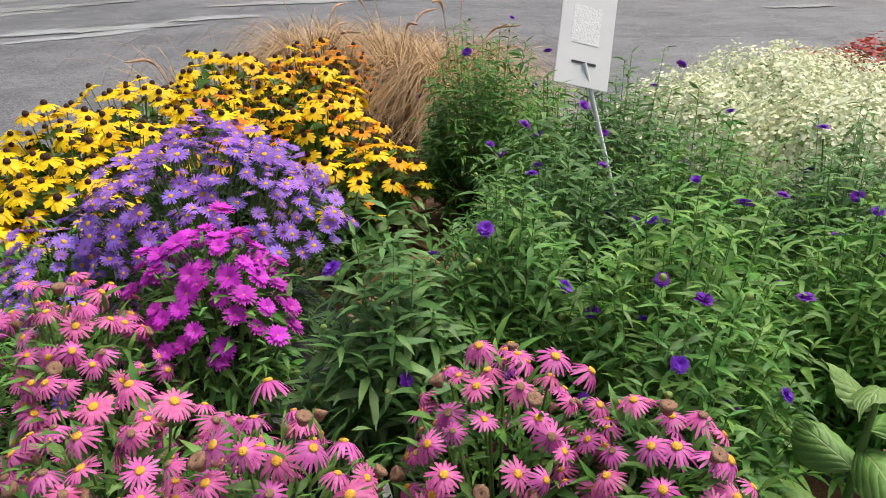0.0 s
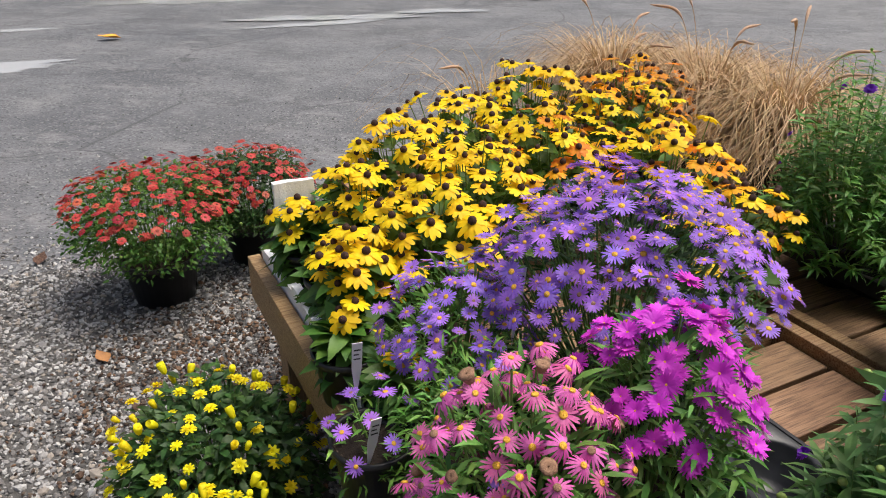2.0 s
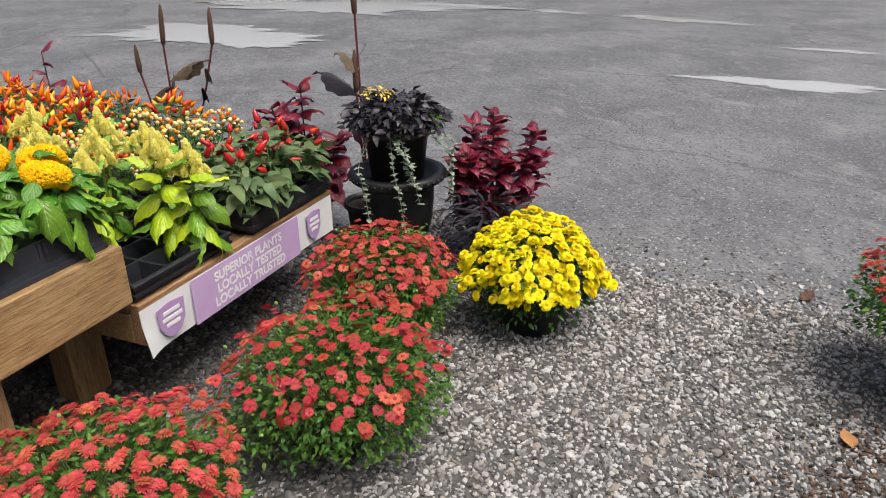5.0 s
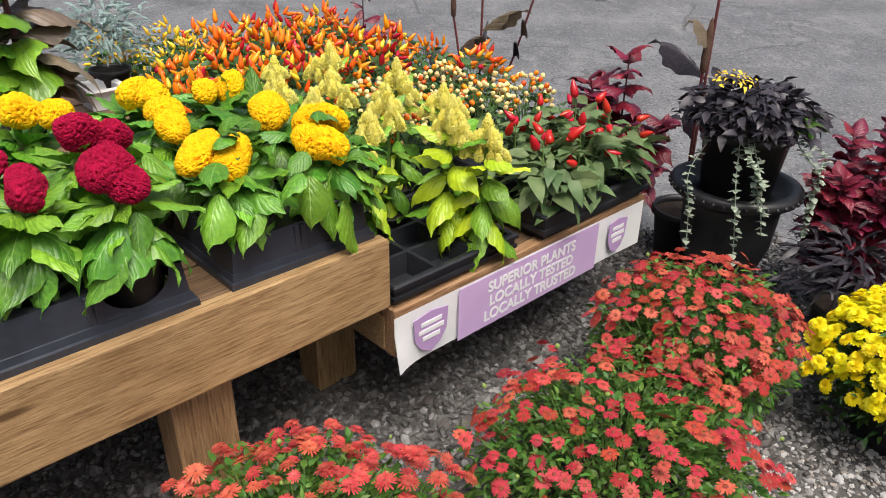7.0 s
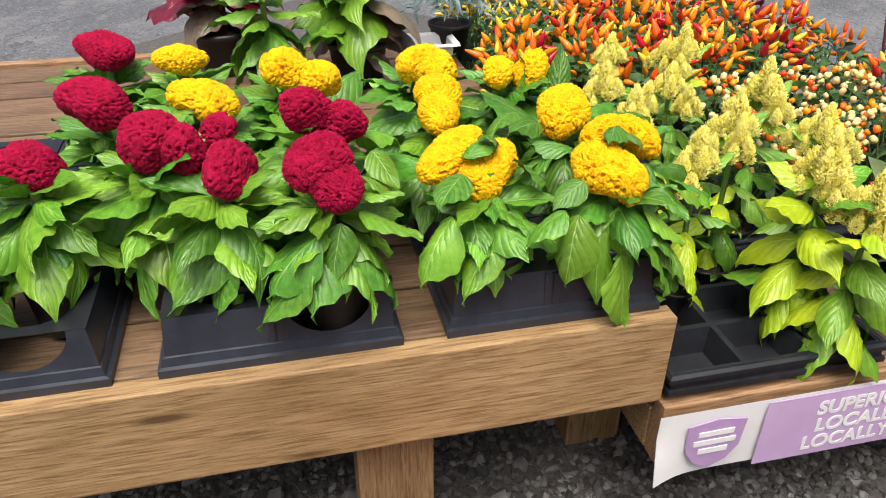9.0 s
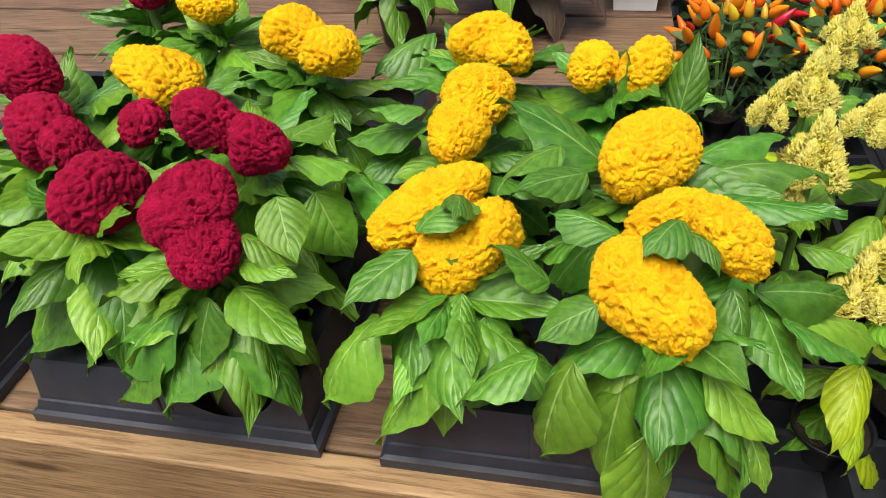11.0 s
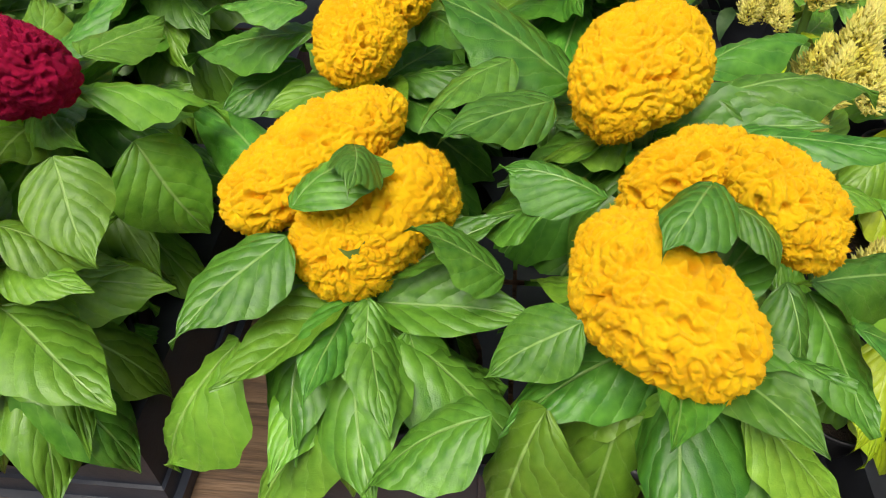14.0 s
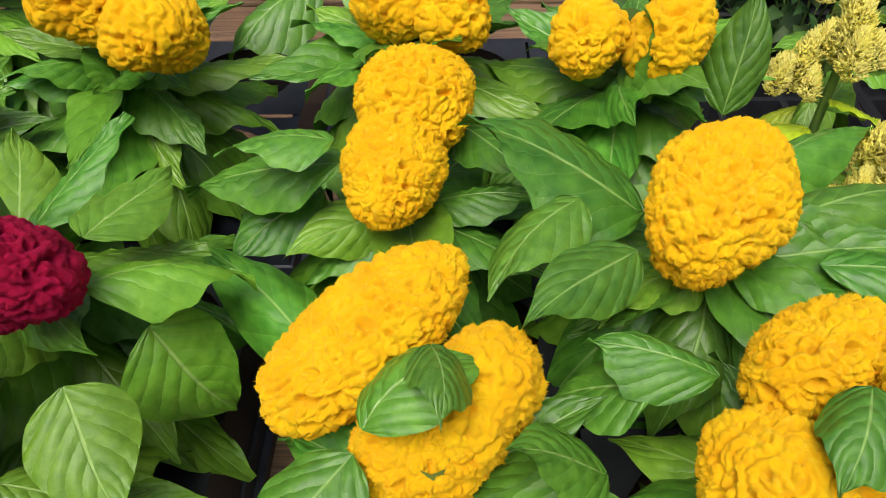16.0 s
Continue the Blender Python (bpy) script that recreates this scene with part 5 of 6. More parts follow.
def pepper_plant(x, y, h, r, fruits, n, colour, fol=None, size=0.055, upright=0.3, shapes=None, leaves=130):
    t = thing("pepper_plant", "ornamental pepper plant with %s fruits" % colour, "pepper plant", bench_at(x, y, 0.47), "ornamental peppers")
    add_pot(t, 0.045, 0.055)
    c = np.array([0, 0, h * 0.55])
    foliage(t, c, r, r, h * 0.42, leaves, size, fol or M_FOL_PEPPER, shapes or OVATE, 0.35, -0.8, 0.2)
    pts = dome_points(n, r * 0.9, r * 0.9, h * 0.46, 0.2)
    stems(t, (0, 0), [c + p * 0.9 for p, _ in pts[::3]], 0.002, M_STEM, 0.1, 0.03)
    for p, nn in pts:
        d = nn / np.linalg.norm(nn) * (1 - upright) + np.array([0, 0, upright]) + rng.normal(0, 0.4, 3)
        put("pepper", fruits[int(rng.integers(len(fruits)))], t, aim(c + p * rng.uniform(0.92, 1.08), d, rng.uniform(0, 6.28), rng.uniform(0.8, 1.15)))


for j in range(6):
    for i in range(6):
        x, y = 0.12 + 0.2 * i + 0.05 * (j % 2) + rng.normal(0, 0.015), 0.58 + 0.28 * j + rng.normal(0, 0.015)
        if x < 0.5 and y < 0.95:
            continue
        if y < 1.1 and x < 1.12:
            pepper_plant(x, y, 0.27, 0.12, F_CREAM, 62, "small round cream and orange", size=0.045, leaves=110)
        elif x < 0.42 and y > 1.5:
            pepper_plant(x, y, 0.31, 0.12, F_YELLOW, 40, "upright yellow")
        elif x > 1.05:
            pepper_plant(x, y, 0.3, 0.12, F_ORANGE if j % 2 else F_PURE_ORANGE, 36, "upright orange")
        else:
            pepper_plant(x, y, 0.30, 0.12, F_ORANGE, 34, "upright orange and red")
for x, y in ((0.66, 0.06), (0.72, 0.24), (0.84, 0.08), (0.9, 0.26), (1.0, 0.07), (1.05, 0.25)):
    pepper_plant(x, y, 0.27, 0.1, F_RED, 7, "glossy red", M_FOL_OLIVE, 0.088, 0.05, OVATE, 85)


# ---- behind: bronze amaranth, grey foliage, white tray ----
def leafy_plant(name, label, category, m, h, r, mats, count, size, seed, stem_mat, pot=None, branches=1, thick=0.008, group=""):
    t = thing(name, label, category, m, group)
    if pot:
        add_pot(t, pot[0], pot[1])
    z0 = pot[1] * 0.85 if pot else 0.0
    r0 = random.Random(seed)
    for b in range(branches):
        a = 6.28 * b / branches + r0.uniform(-0.3, 0.3)
        q = 0.0 if b == 0 else r * r0.uniform(0.5, 0.9)
        hh = h * (1.0 if b == 0 else r0.uniform(0.65, 0.95))
        top = np.array([q * math.cos(a), q * math.sin(a), hh])
        P = [np.array([0.01 * math.cos(a), 0.01 * math.sin(a), z0]), np.array([top[0] * 0.6, top[1] * 0.6, (z0 + hh) * 0.5]), top]
        tv, tf = tube(spline(P, 8), np.linspace(thick, thick * 0.5, 8), 7)
        put("stem", mesh_of("stem", tv, tf, stem_mat), t)
        C = spline(P, 40)
        n = count // branches
        for k in range(n):
            f = k / max(1, n - 1)
            p = C[int(39 * (0.2 + 0.8 * f))]
            az = k * 2.1 + r0.uniform(-0.4, 0.4)
            L = size * (1.1 - 0.55 * f) * r0.uniform(0.8, 1.15)
            put("leaf", big_leaf(r0.choice([0, 1, 2, 4, 5]), mats[k % len(mats)]), t, leafway(tuple(p), az, 0.1 + 0.7 * f + r0.uniform(-0.25, 0.2), r0.uniform(-0.5, 0.5), L))
    return t


leafy_plant("amaranth", "bronze-leaved amaranth with thick maroon stems", "plant", bench_at(-0.36, 1.3, 0.66), 0.5, 0.1, [M_LEAF_DUSK, M_LEAF_DUSK, M_LEAF_LIGHT], 34, 0.25, 3, M_STEM_DARK, (0.09, 0.13), 2, 0.014)
leafy_plant("amaranth", "bronze-leaved amaranth with thick maroon stems", "plant", bench_at(-0.75, 1.5, 0.66), 0.5, 0.1, [M_LEAF_DUSK, M_LEAF_RED], 30, 0.22, 4, M_STEM_DARK, (0.09, 0.13), 2, 0.014)
t = thing("dusty_miller", "blue-grey filigree foliage plant in a pot", "plant", bench_at(-0.02, 1.55, 0.66))
add_pot(t, 0.07, 0.1)
foliage(t, (0, 0, 0.2), 0.16, 0.16, 0.15, 700, 0.05, M_BLUEGREY, LANCE, 0.3, -0.4)
t = thing("white_tray", "scuffed white plastic tray with round pot holes", "tray", bench_at(-0.1, 1.45, 0.66))
tv, tf = lathe([(0.06, 0.0), (0.066, 0.05), (0.085, 0.055), (0.088, 0.048)], 4)
put("rim", mesh_of("rim", tv * np.array([1.2, 1.2, 1.4]), tf, M_WHITE, False), t, Matrix.Rotation(math.pi / 4, 4, "Z"))

# ---- urn planter and companions ----
def urn():
    t = thing("urn", "matt black footed plastic urn with a rolled rim", "urn", bench_at(1.42, -0.17, 0))
    prof = [(q, z * 1.14) for q, z in [(0.14, 0), (0.15, 0.012), (0.15, 0.03), (0.125, 0.045), (0.085, 0.07), (0.08, 0.1), (0.1, 0.125), (0.135, 0.16), (0.155, 0.22), (0.162, 0.3), (0.165, 0.36), (0.185, 0.372), (0.212, 0.385), (0.222, 0.4), (0.218, 0.415), (0.2, 0.42), (0.178, 0.415), (0.17, 0.39), (0.001, 0.38)]]
    V, F = lathe(prof, 48)
    put("body", mesh_of("body", V, F, M_POT), t)
    beads = []
    for k in range(40):
        a = 2 * math.pi * k / 40
        V, F = lathe([(0.001, -0.008), (0.007, -0.004), (0.008, 0.003), (0.001, 0.009)], 6)
        beads.append((V + np.array([0.22 * math.cos(a), 0.22 * math.sin(a), 0.456]), F))
    V, F = soup(beads)
    put("beading", mesh_of("beading", V, F, M_POT), t)


urn()
t = thing("mixed_planter", "black pot of near-black foliage with a trailing silver vine", "planter", bench_at(1.42, -0.17, 0.435))
add_pot(t, 0.15, 0.24)
foliage(t, (0, 0, 0.27), 0.22, 0.22, 0.12, 900, 0.055, M_LEAF_BLACK, OVATE, 0.5, -0.2, 0.2, "dark_foliage")
foliage(t, (0.03, -0.13, 0.27), 0.07, 0.06, 0.06, 60, 0.06, M_FOL_MUM, OVATE, 0.4, -0.4, 0.2, "green_foliage")
foliage(t, (-0.05, 0.06, 0.39), 0.09, 0.08, 0.025, 50, 0.022, M_FRUIT_YELLOW, OVATE, 0.4, -0.2, 0.2, "flower_cluster")
for a0, ln in ((-2.85, 0.44), (-2.6, 0.3), (-2.72, 0.2), (-1.6, 0.36), (-1.35, 0.26), (-3.5, 0.4)):
    P, L = [], []
    for k in range(18):
        f = k / 17
        rr = 0.15 + 0.05 * min(1, f * 3) + 0.055 * min(1, max(0, f - 0.2) * 4) + 0.008 * math.sin(6 * f)
        P.append((rr * math.cos(a0 + 0.3 * f), rr * math.sin(a0 + 0.3 * f), 0.25 - ln * f + 0.03 * math.sin(3 * f)))
    V, F = tube(P, 0.0018, 5)
    vine = put("vine", mesh_of("vine", V, F, M_SILVER), t, None, "trailing silver-green vine")
    mats = [leafway(p, rng.uniform(0, 6.28), rng.uniform(-0.5, 0.6), 0, 0.024 * rng.uniform(0.7, 1.2)) for p in P for _ in range(3)]
    V, F = many(*leaf_shape(1.0, 0.9, 3, 2, 0.3, 0.3, seed=2)[:2], mats)
    put("vine_leaves", mesh_of("vine_leaves", V, F, M_SILVER), vine)

leafy_plant("coleus", "burgundy coleus with toothed dark red leaves", "coleus", bench_at(1.72, -0.52, 0), 0.70, 0.30, [M_LEAF_RED], 290, 0.15, 5, M_STEM_DARK, (0.11, 0.16), 7, 0.006, "coleus plants")
t = thing("dark_undergrowth", "dusky purple-leaved bedding plant in a black pot", "plant", bench_at(1.5, -0.58, 0))
add_pot(t, 0.09, 0.13)
foliage(t, (0, 0, 0.26), 0.2, 0.2, 0.16, 380, 0.085, M_LEAF_BLACK, LANCE, 0.4, -0.4)
leafy_plant("coleus", "deep maroon coleus behind the urn", "coleus", bench_at(1.62, 0.45, 0), 0.78, 0.2, [M_LEAF_RED], 120, 0.2, 6, M_STEM_DARK, (0.12, 0.2), 5, 0.006, "coleus plants")
leafy_plant("coleus", "deep maroon coleus beyond the bench", "coleus", bench_at(1.55, 2.1, 0), 0.85, 0.16, [M_LEAF_RED], 50, 0.16, 7, M_STEM_DARK, (0.12, 0.2), 5, 0.006, "coleus plants")


def millet(x, y, spikes, seed):
    t = thing("millet", "ornamental millet with brown seed spikes and purple leaves", "grass", bench_at(x, y, 0), "ornamental millet")
    add_pot(t, 0.12, 0.22)
    r0 = random.Random(seed)
    for dx, dy, h, L in spikes:
        P = spline([(0.02 * dx, 0.02 * dy, 0.18), (dx * 0.6, dy * 0.6, h * 0.6), (dx, dy, h)], 8)
        V, F = tube(P, 0.006, 6)
        put("stalk", mesh_of("stalk", V, F, M_STEM_DARK), t)
        if L:
            prof = [(0.002, 0), (0.012, 0.012), (0.0145, L * 0.3), (0.012, L * 0.75), (0.006, L * 0.95), (0.001, L)]
            V, F = lathe(prof, 14)
            put("seed_spike", mesh_of("seed_spike", V, F, M_SPIKE), t, Matrix.Translation((dx, dy, h - 0.01)) @ Euler((r0.uniform(-0.06, 0.06), r0.uniform(-0.06, 0.06), 0)).to_matrix().to_4x4())
        for k in range(3):
            put("leaf", big_leaf(4, M_LEAF_BLACK if k % 2 else M_LEAF_DUSK), t, leafway(tuple(P[3 + k]), r0.uniform(0, 6.28), 0.9, 0.2, (0.045, 0.26, 0.26)))


millet(1.62, 0.1, [(0.0, 0.02, 1.12, 0.2), (-0.06, 0.0, 0.78, 0.2)], 1)
millet(1.75, 1.4, [(0.0, 0.0, 0.9, 0.22), (0.1, -0.25, 0.9, 0.2), (-0.05, 0.15, 0.75, 0.16)], 2)

# ---- mums on the ground by the benches ----
B_RED = [daisy(21, 0.023, 0.0046, petal_m=P_RED, centre_m=C_WINE, seed=k, lift=0.14, droop=0.2, centre=0.27, dome=0.35) for k in range(2)] + [daisy(21, 0.023, 0.0048, petal_m=P_CORAL, centre_m=C_WINE, seed=k, lift=0.14, droop=0.22, centre=0.27, dome=0.35) for k in (9, 10)]
B_CORAL = [daisy(18, 0.026, 0.0046, petal_m=P_CORAL, centre_m=C_WINE, seed=20 + k, rows=2, lift=0.04, droop=0.2, centre=0.22, dome=0.4) for k in range(3)]
B_LEMON = [ball_bloom(0.023, P_LEMON, C_GOLD, 14, 5, k) for k in range(3)]
B_LEMON_BUD = [ball_bloom(0.017, P_LEMON, C_GOLD, 9, 4, 0)] + [mesh_of("bloom", *lathe([(0.001, -0.004), (0.006, 0.0), (0.008, 0.009), (0.0095, 0.018), (0.0075, 0.025), (0.003, 0.014)], 7), P_LEMON)]
BUD = mesh_of("bud", *lathe([(0.001, -0.004), (0.0042, -0.001), (0.0048, 0.003), (0.002, 0.0062), (0.001, 0.0068)], 7), M_BUD)


def with_buds(n, spread, rz):
    def add(t, c):
        for p, nn in dome_points(n, spread, spread, rz, -0.1):
            put("bud", BUD, t, aim(c + p * 1.0, nn, 0, rng.uniform(0.8, 1.3)))
    return add


def red_mum(m, r, h, n, label, blooms=None, fol_mat=None, lift=0.52, tall=0.52, more=90, low=0.3):
    p = m.translation
    mound("mum", label, "chrysanthemum", p, r, r, h * tall, h * lift, blooms or B_RED, n, fol_mat or M_FOL_MUM, 6200, 0.025, SMALL + OVATE, (r * 0.42, h * 0.36), "red mums", 0.88, low, extra=with_buds(16, r, h * tall), fol_low=-0.6, more=more)


red_mum(bench_at(0.72, -0.44, 0), 0.29, 0.47, 240, "brick red mum in full bloom on the gravel")
red_mum(bench_at(0.2, -0.56, 0), 0.35, 0.42, 190, "brick red mum with many buds on the gravel")
red_mum(bench_at(-0.47, -0.33, 0), 0.33, 0.42, 170, "coral red mum with shaggy blooms on the gravel", B_CORAL)
red_mum(Matrix.Translation((-2.0, 2.6, 0)), 0.36, 0.55, 200, "brick red mum in a black pot beside the road", lift=0.62, tall=0.4, low=0.34)
red_mum(Matrix.Translation((-1.8, 3.02, 0)), 0.31, 0.5, 160, "brick red mum in a black pot behind another", fol_mat=M_FOL_DARK, lift=0.62, tall=0.4)
mound("mum", "round lemon-yellow mum in full bloom in a black pot", "chrysanthemum", bench_at(1.1, -0.91, 0).translation, 0.255, 0.255, 0.24, 0.215, B_LEMON, 290, M_FOL_DARK, 2200, 0.036, SMALL, (0.14, 0.17), "", 1.06, 0.0, fol_low=-0.45, more=230)
for x, y, r, lab in ((-1.16, 1.53, 0.26, "yellow mum in bud beside the timber table"), (-0.98, 1.15, 0.23, "yellow mum just opening beside the timber table")):
    mound("mum", lab, "chrysanthemum", (x, y, 0), r, r, 0.24, 0.2, B_LEMON_BUD + B_LEMON_BUD, 110, M_FOL_DARK, 3200, 0.038, SMALL + OVATE, (0.1, 0.13), "budding yellow mums", 1.05, 0.0, fol_low=-0.5)


# ---- timber tables of the perennials ----
def crate_table(label, x0, x1, y0, y1, top, plank_dir="x"):
    t = thing("timber_table", label, "table", TABLE, "timber tables")
    bh = 0.14
    board(t, "side_beam", x0, x0 + 0.038, y0, y1, top - bh, top, M_WOOD, "pale timber rim board")
    board(t, "side_beam", x1 - 0.038, x1, y0, y1, top - bh, top, M_WOOD)
    board(t, "end_beam", x0 + 0.041, x1 - 0.041, y1 - 0.038, y1, top - bh, top, M_WOOD)
    board(t, "end_beam", x0 + 0.041, x1 - 0.041, y0, y0 + 0.038, top - bh, top - 0.02, M_WOOD)
    y = y0 + 0.045
    while y + 0.12 < y1 - 0.045:
        board(t, "plank", x0 + 0.042, x1 - 0.042, y, y + 0.128, top - 0.06, top - 0.03 + rng.uniform(-0.003, 0.003), M_PLANK)
        y += 0.142
    for lx in (x0 + 0.1, x1 - 0.1):
        for ly in (y0 + 0.09, y1 - 0.09):
            post(t, lx, ly, top - 0.065, 0.09, 0.09)
    return t


crate_table("pale timber table with a raised rim, full of perennials", 0.0, 1.15, -0.9, 0.0, 0.545)
crate_table("timber table with weathered planks and plant trays", 0.03, 1.15, -2.02, -0.925, 0.54)
crate_table("timber table at the back, packed with asters", 1.17, 2.4, -1.25, 0.0, 0.545)
crate_table("timber table packed with green asters", 1.17, 2.4, -2.3, -1.27, 0.54)
crate_table("timber table at the roadside, holding grasses", 0.5, 2.4, 0.03, 0.75, 0.5)

# white foam lining along the rim and a white tag
t = thing("foam_box", "torn white foam box lining the table's rim", "foam box", TABLE)
for k, (x0, x1, y0, y1, z0, z1) in enumerate(((0.042, 0.066, -0.86, -0.03, 0.52, 0.58), (0.07, 0.185, -0.125, -0.105, 0.52, 0.8), (0.042, 0.064, -0.42, -0.33, 0.5805, 0.6))):
    bm = box_bm(x0, x1, y0, y1, z0, z1, 0.0)
    bmesh.ops.subdivide_edges(bm, edges=bm.edges[:], cuts=5, use_grid_fill=True)
    for v in bm.verts:
        v.co += Vector(noise.noise_vector(v.co * 22)) * 0.006
    part("panel", bm, M_FOAM, t)


def on_table(x, y, z=0.52):
    return Matrix.Translation((x, y, z))


# ---- round-pot trays and empty pots ----
def pot_tray(m, nxc, nyc, cell, label):
    t = thing("pot_tray", label, "tray", m, "round-pot trays")
    V, F, n2 = [], [], 24
    for k in range(n2):
        a = 2 * math.pi * k / n2
        c, s = math.cos(a), math.sin(a)
        e = 1 / max(abs(c), abs(s)) * cell * 0.5
        for rr, zz in ((None, 0.085), (cell * 0.44, 0.085), (cell * 0.41, 0.08), (cell * 0.33, 0.012), (0.002, 0.01)):
            V.append(((e if rr is None else rr) * c, (e if rr is None else rr) * s, zz))
    for k in range(n2):
        k2 = (k + 1) % n2
        for q in range(4):
            F.append((5 * k + q, 5 * k2 + q, 5 * k2 + q + 1, 5 * k + q + 1))
    cup = mesh_of("cup", np.array(V), np.array(F), M_PLASTIC)
    for i in range(nxc):
        for j in range(nyc):
            put("cup", cup, t, Matrix.Translation((cell * (i + 0.5), cell * (j + 0.5), 0)))
    w, d = nxc * cell, nyc * cell
    part("rim", box_bm(-0.01, 0.0, -0.01, d + 0.01, 0.045, 0.088, 0.003), M_PLASTIC, t)
    part("rim", box_bm(w, w + 0.01, -0.01, d + 0.01, 0.045, 0.088, 0.003), M_PLASTIC, t)
    part("rim", box_bm(0.0, w, -0.01, 0.0, 0.045, 0.088, 0.003), M_PLASTIC, t)
    part("rim", box_bm(0.0, w, d, d + 0.01, 0.045, 0.088, 0.003), M_PLASTIC, t)
    return t


for x, y in ((0.2, -1.45), (0.62, -1.98), (0.08, -1.98), (1.42, -1.2)):
    pot_tray(TABLE @ pose(x, y, 0.515), 3, 3, 0.17, "black plastic tray with round pot sockets, partly empty")


# ---- asters ----
B_PURPLE = [daisy(20, 0.021, 0.0037, petal_m=P_PURPLE, centre_m=C_GOLD, seed=k, centre=0.24, lift=0.1, droop=0.12) for k in range(3)] + [daisy(18, 0.018, 0.0036, petal_m=P_PURPLE, centre_m=C_DEAD, seed=7, centre=0.22, lift=0.35)]
B_MAGENTA = [daisy(26, 0.022, 0.0034, petal_m=P_MAGENTA, centre_m=C_GOLD, seed=k, centre=0.12, rows=2, lift=0.12, droop=0.1) for k in range(3)]
B_PINK = [daisy(19, 0.026, 0.0044, petal_m=P_PINK, centre_m=C_GOLD, seed=k, centre=0.25, lift=0.05, droop=0.25 + 0.3 * k) for k in range(3)] + [daisy(17, 0.024, 0.0042, petal_m=P_PINK, centre_m=C_DEAD, seed=8, centre=0.26, lift=-0.2, droop=0.5)]
B_VIOLET = [daisy(24, 0.0155, 0.004, petal_m=P_VIOLET, centre_m=P_VIOLET, seed=k, centre=0.1, rows=3, lift=0.3) for k in range(2)]
SPENT = mesh_of("spent_bloom", *lathe([(0.001, -0.01), (0.006, -0.006), (0.009, 0.002), (0.012, 0.008), (0.006, 0.009), (0.001, 0.007)], 8), C_DEAD)


def aster(x, y, r, top, blooms, n, colour, fol=None, pot=(0.075, 0.13), nfol=900, size=0.045, low=0.1, spent=0, bloom_s=1.0, rzf=0.55, ry=None, buds=0, more_blooms=0, shoots=0):
    h = top - 0.525

    def more(t, c):
        for p, nn in dome_points(spent, r, r, h * rzf, 0.1) if spent else []:
            put("spent_bloom", SPENT, t, aim(c + p * 1.02, nn + np.array([0, 0, 0.4]), rng.uniform(0, 6), rng.uniform(0.7, 1.1)))
        for p, nn in dome_points(buds, r, r, h * rzf, -0.1) if buds else []:
            put("bud", BUD, t, aim(c + p * 1.03, nn, 0, rng.uniform(0.8, 1.4)))
    return mound("aster", colour, "aster", (x, y, 0.525), r, ry or r, h * rzf, h * (1 - rzf), blooms, n, fol or M_FOL_ASTER, nfol, size, LANCE, pot, "asters", bloom_s, low, extra=more, fol_low=-0.75, fol_up=0.9, more=more_blooms, shoots=shoots)


aster(-0.24, 1.52, 0.28, 1.06, B_PURPLE, 265, "lavender-purple aster in full bloom on the table", M_FOL_DARK, bloom_s=1.0, nfol=3200, size=0.034, more_blooms=140, rzf=0.55, low=0.36)
aster(-0.53, 1.44, 0.17, 0.9, B_PURPLE, 110, "pale purple aster with small daisies on the table", M_FOL_LIGHT, nfol=1900, size=0.03, low=0.35, rzf=0.6)
aster(-0.64, 1.24, 0.08, 0.76, B_PURPLE, 14, "small purple aster at the table rim", M_FOL_LIGHT, nfol=160, size=0.03, rzf=0.6)
aster(-0.44, 1.26, 0.17, 0.85, B_PURPLE, 6, "low green aster that barely flowers", M_FOL_LIGHT, nfol=2600, size=0.026, rzf=0.65)
aster(-0.165, 1.22, 0.14, 0.98, B_MAGENTA, 75, "bright magenta aster in a black pot", nfol=1100, low=0.28, rzf=0.5)
aster(-0.36, 1.07, 0.16, 0.95, B_PINK, 115, "pink aster with drooping fading blooms", more_blooms=50, bloom_s=0.85, nfol=800, spent=14, low=-0.35, rzf=0.6)
aster(-0.17, 0.78, 0.17, 0.96, B_PINK, 120, "pink aster with drooping fading blooms", nfol=800, spent=18, low=-0.2, rzf=0.6, bloom_s=0.88)
aster(0.03, 0.74, 0.15, 0.96, B_PINK, 100, "pink aster with drooping fading blooms", nfol=700, spent=14, low=-0.2, rzf=0.6, bloom_s=0.88)
aster(0.30, 0.85, 0.15, 0.97, B_PINK, 95, "pink aster with drooping fading blooms", nfol=700, spent=12, low=-0.1, rzf=0.6, bloom_s=0.88)
aster(0.47, 0.76, 0.14, 0.95, B_PINK, 80, "pink aster with drooping fading blooms", nfol=700, spent=12, low=-0.1, rzf=0.6, bloom_s=0.88)
aster(0.28, 0.66, 0.14, 0.86, B_VIOLET, 3, "green aster thick with closed buds", M_FOL_GREY, nfol=24, size=0.036, buds=60, shoots=60)
aster(0.14, 1.08, 0.14, 1.05, B_VIOLET, 5, "broad-leaved green aster in a black pot", M_FOL_GREY, nfol=26, size=0.058, buds=30, rzf=0.7, shoots=60)
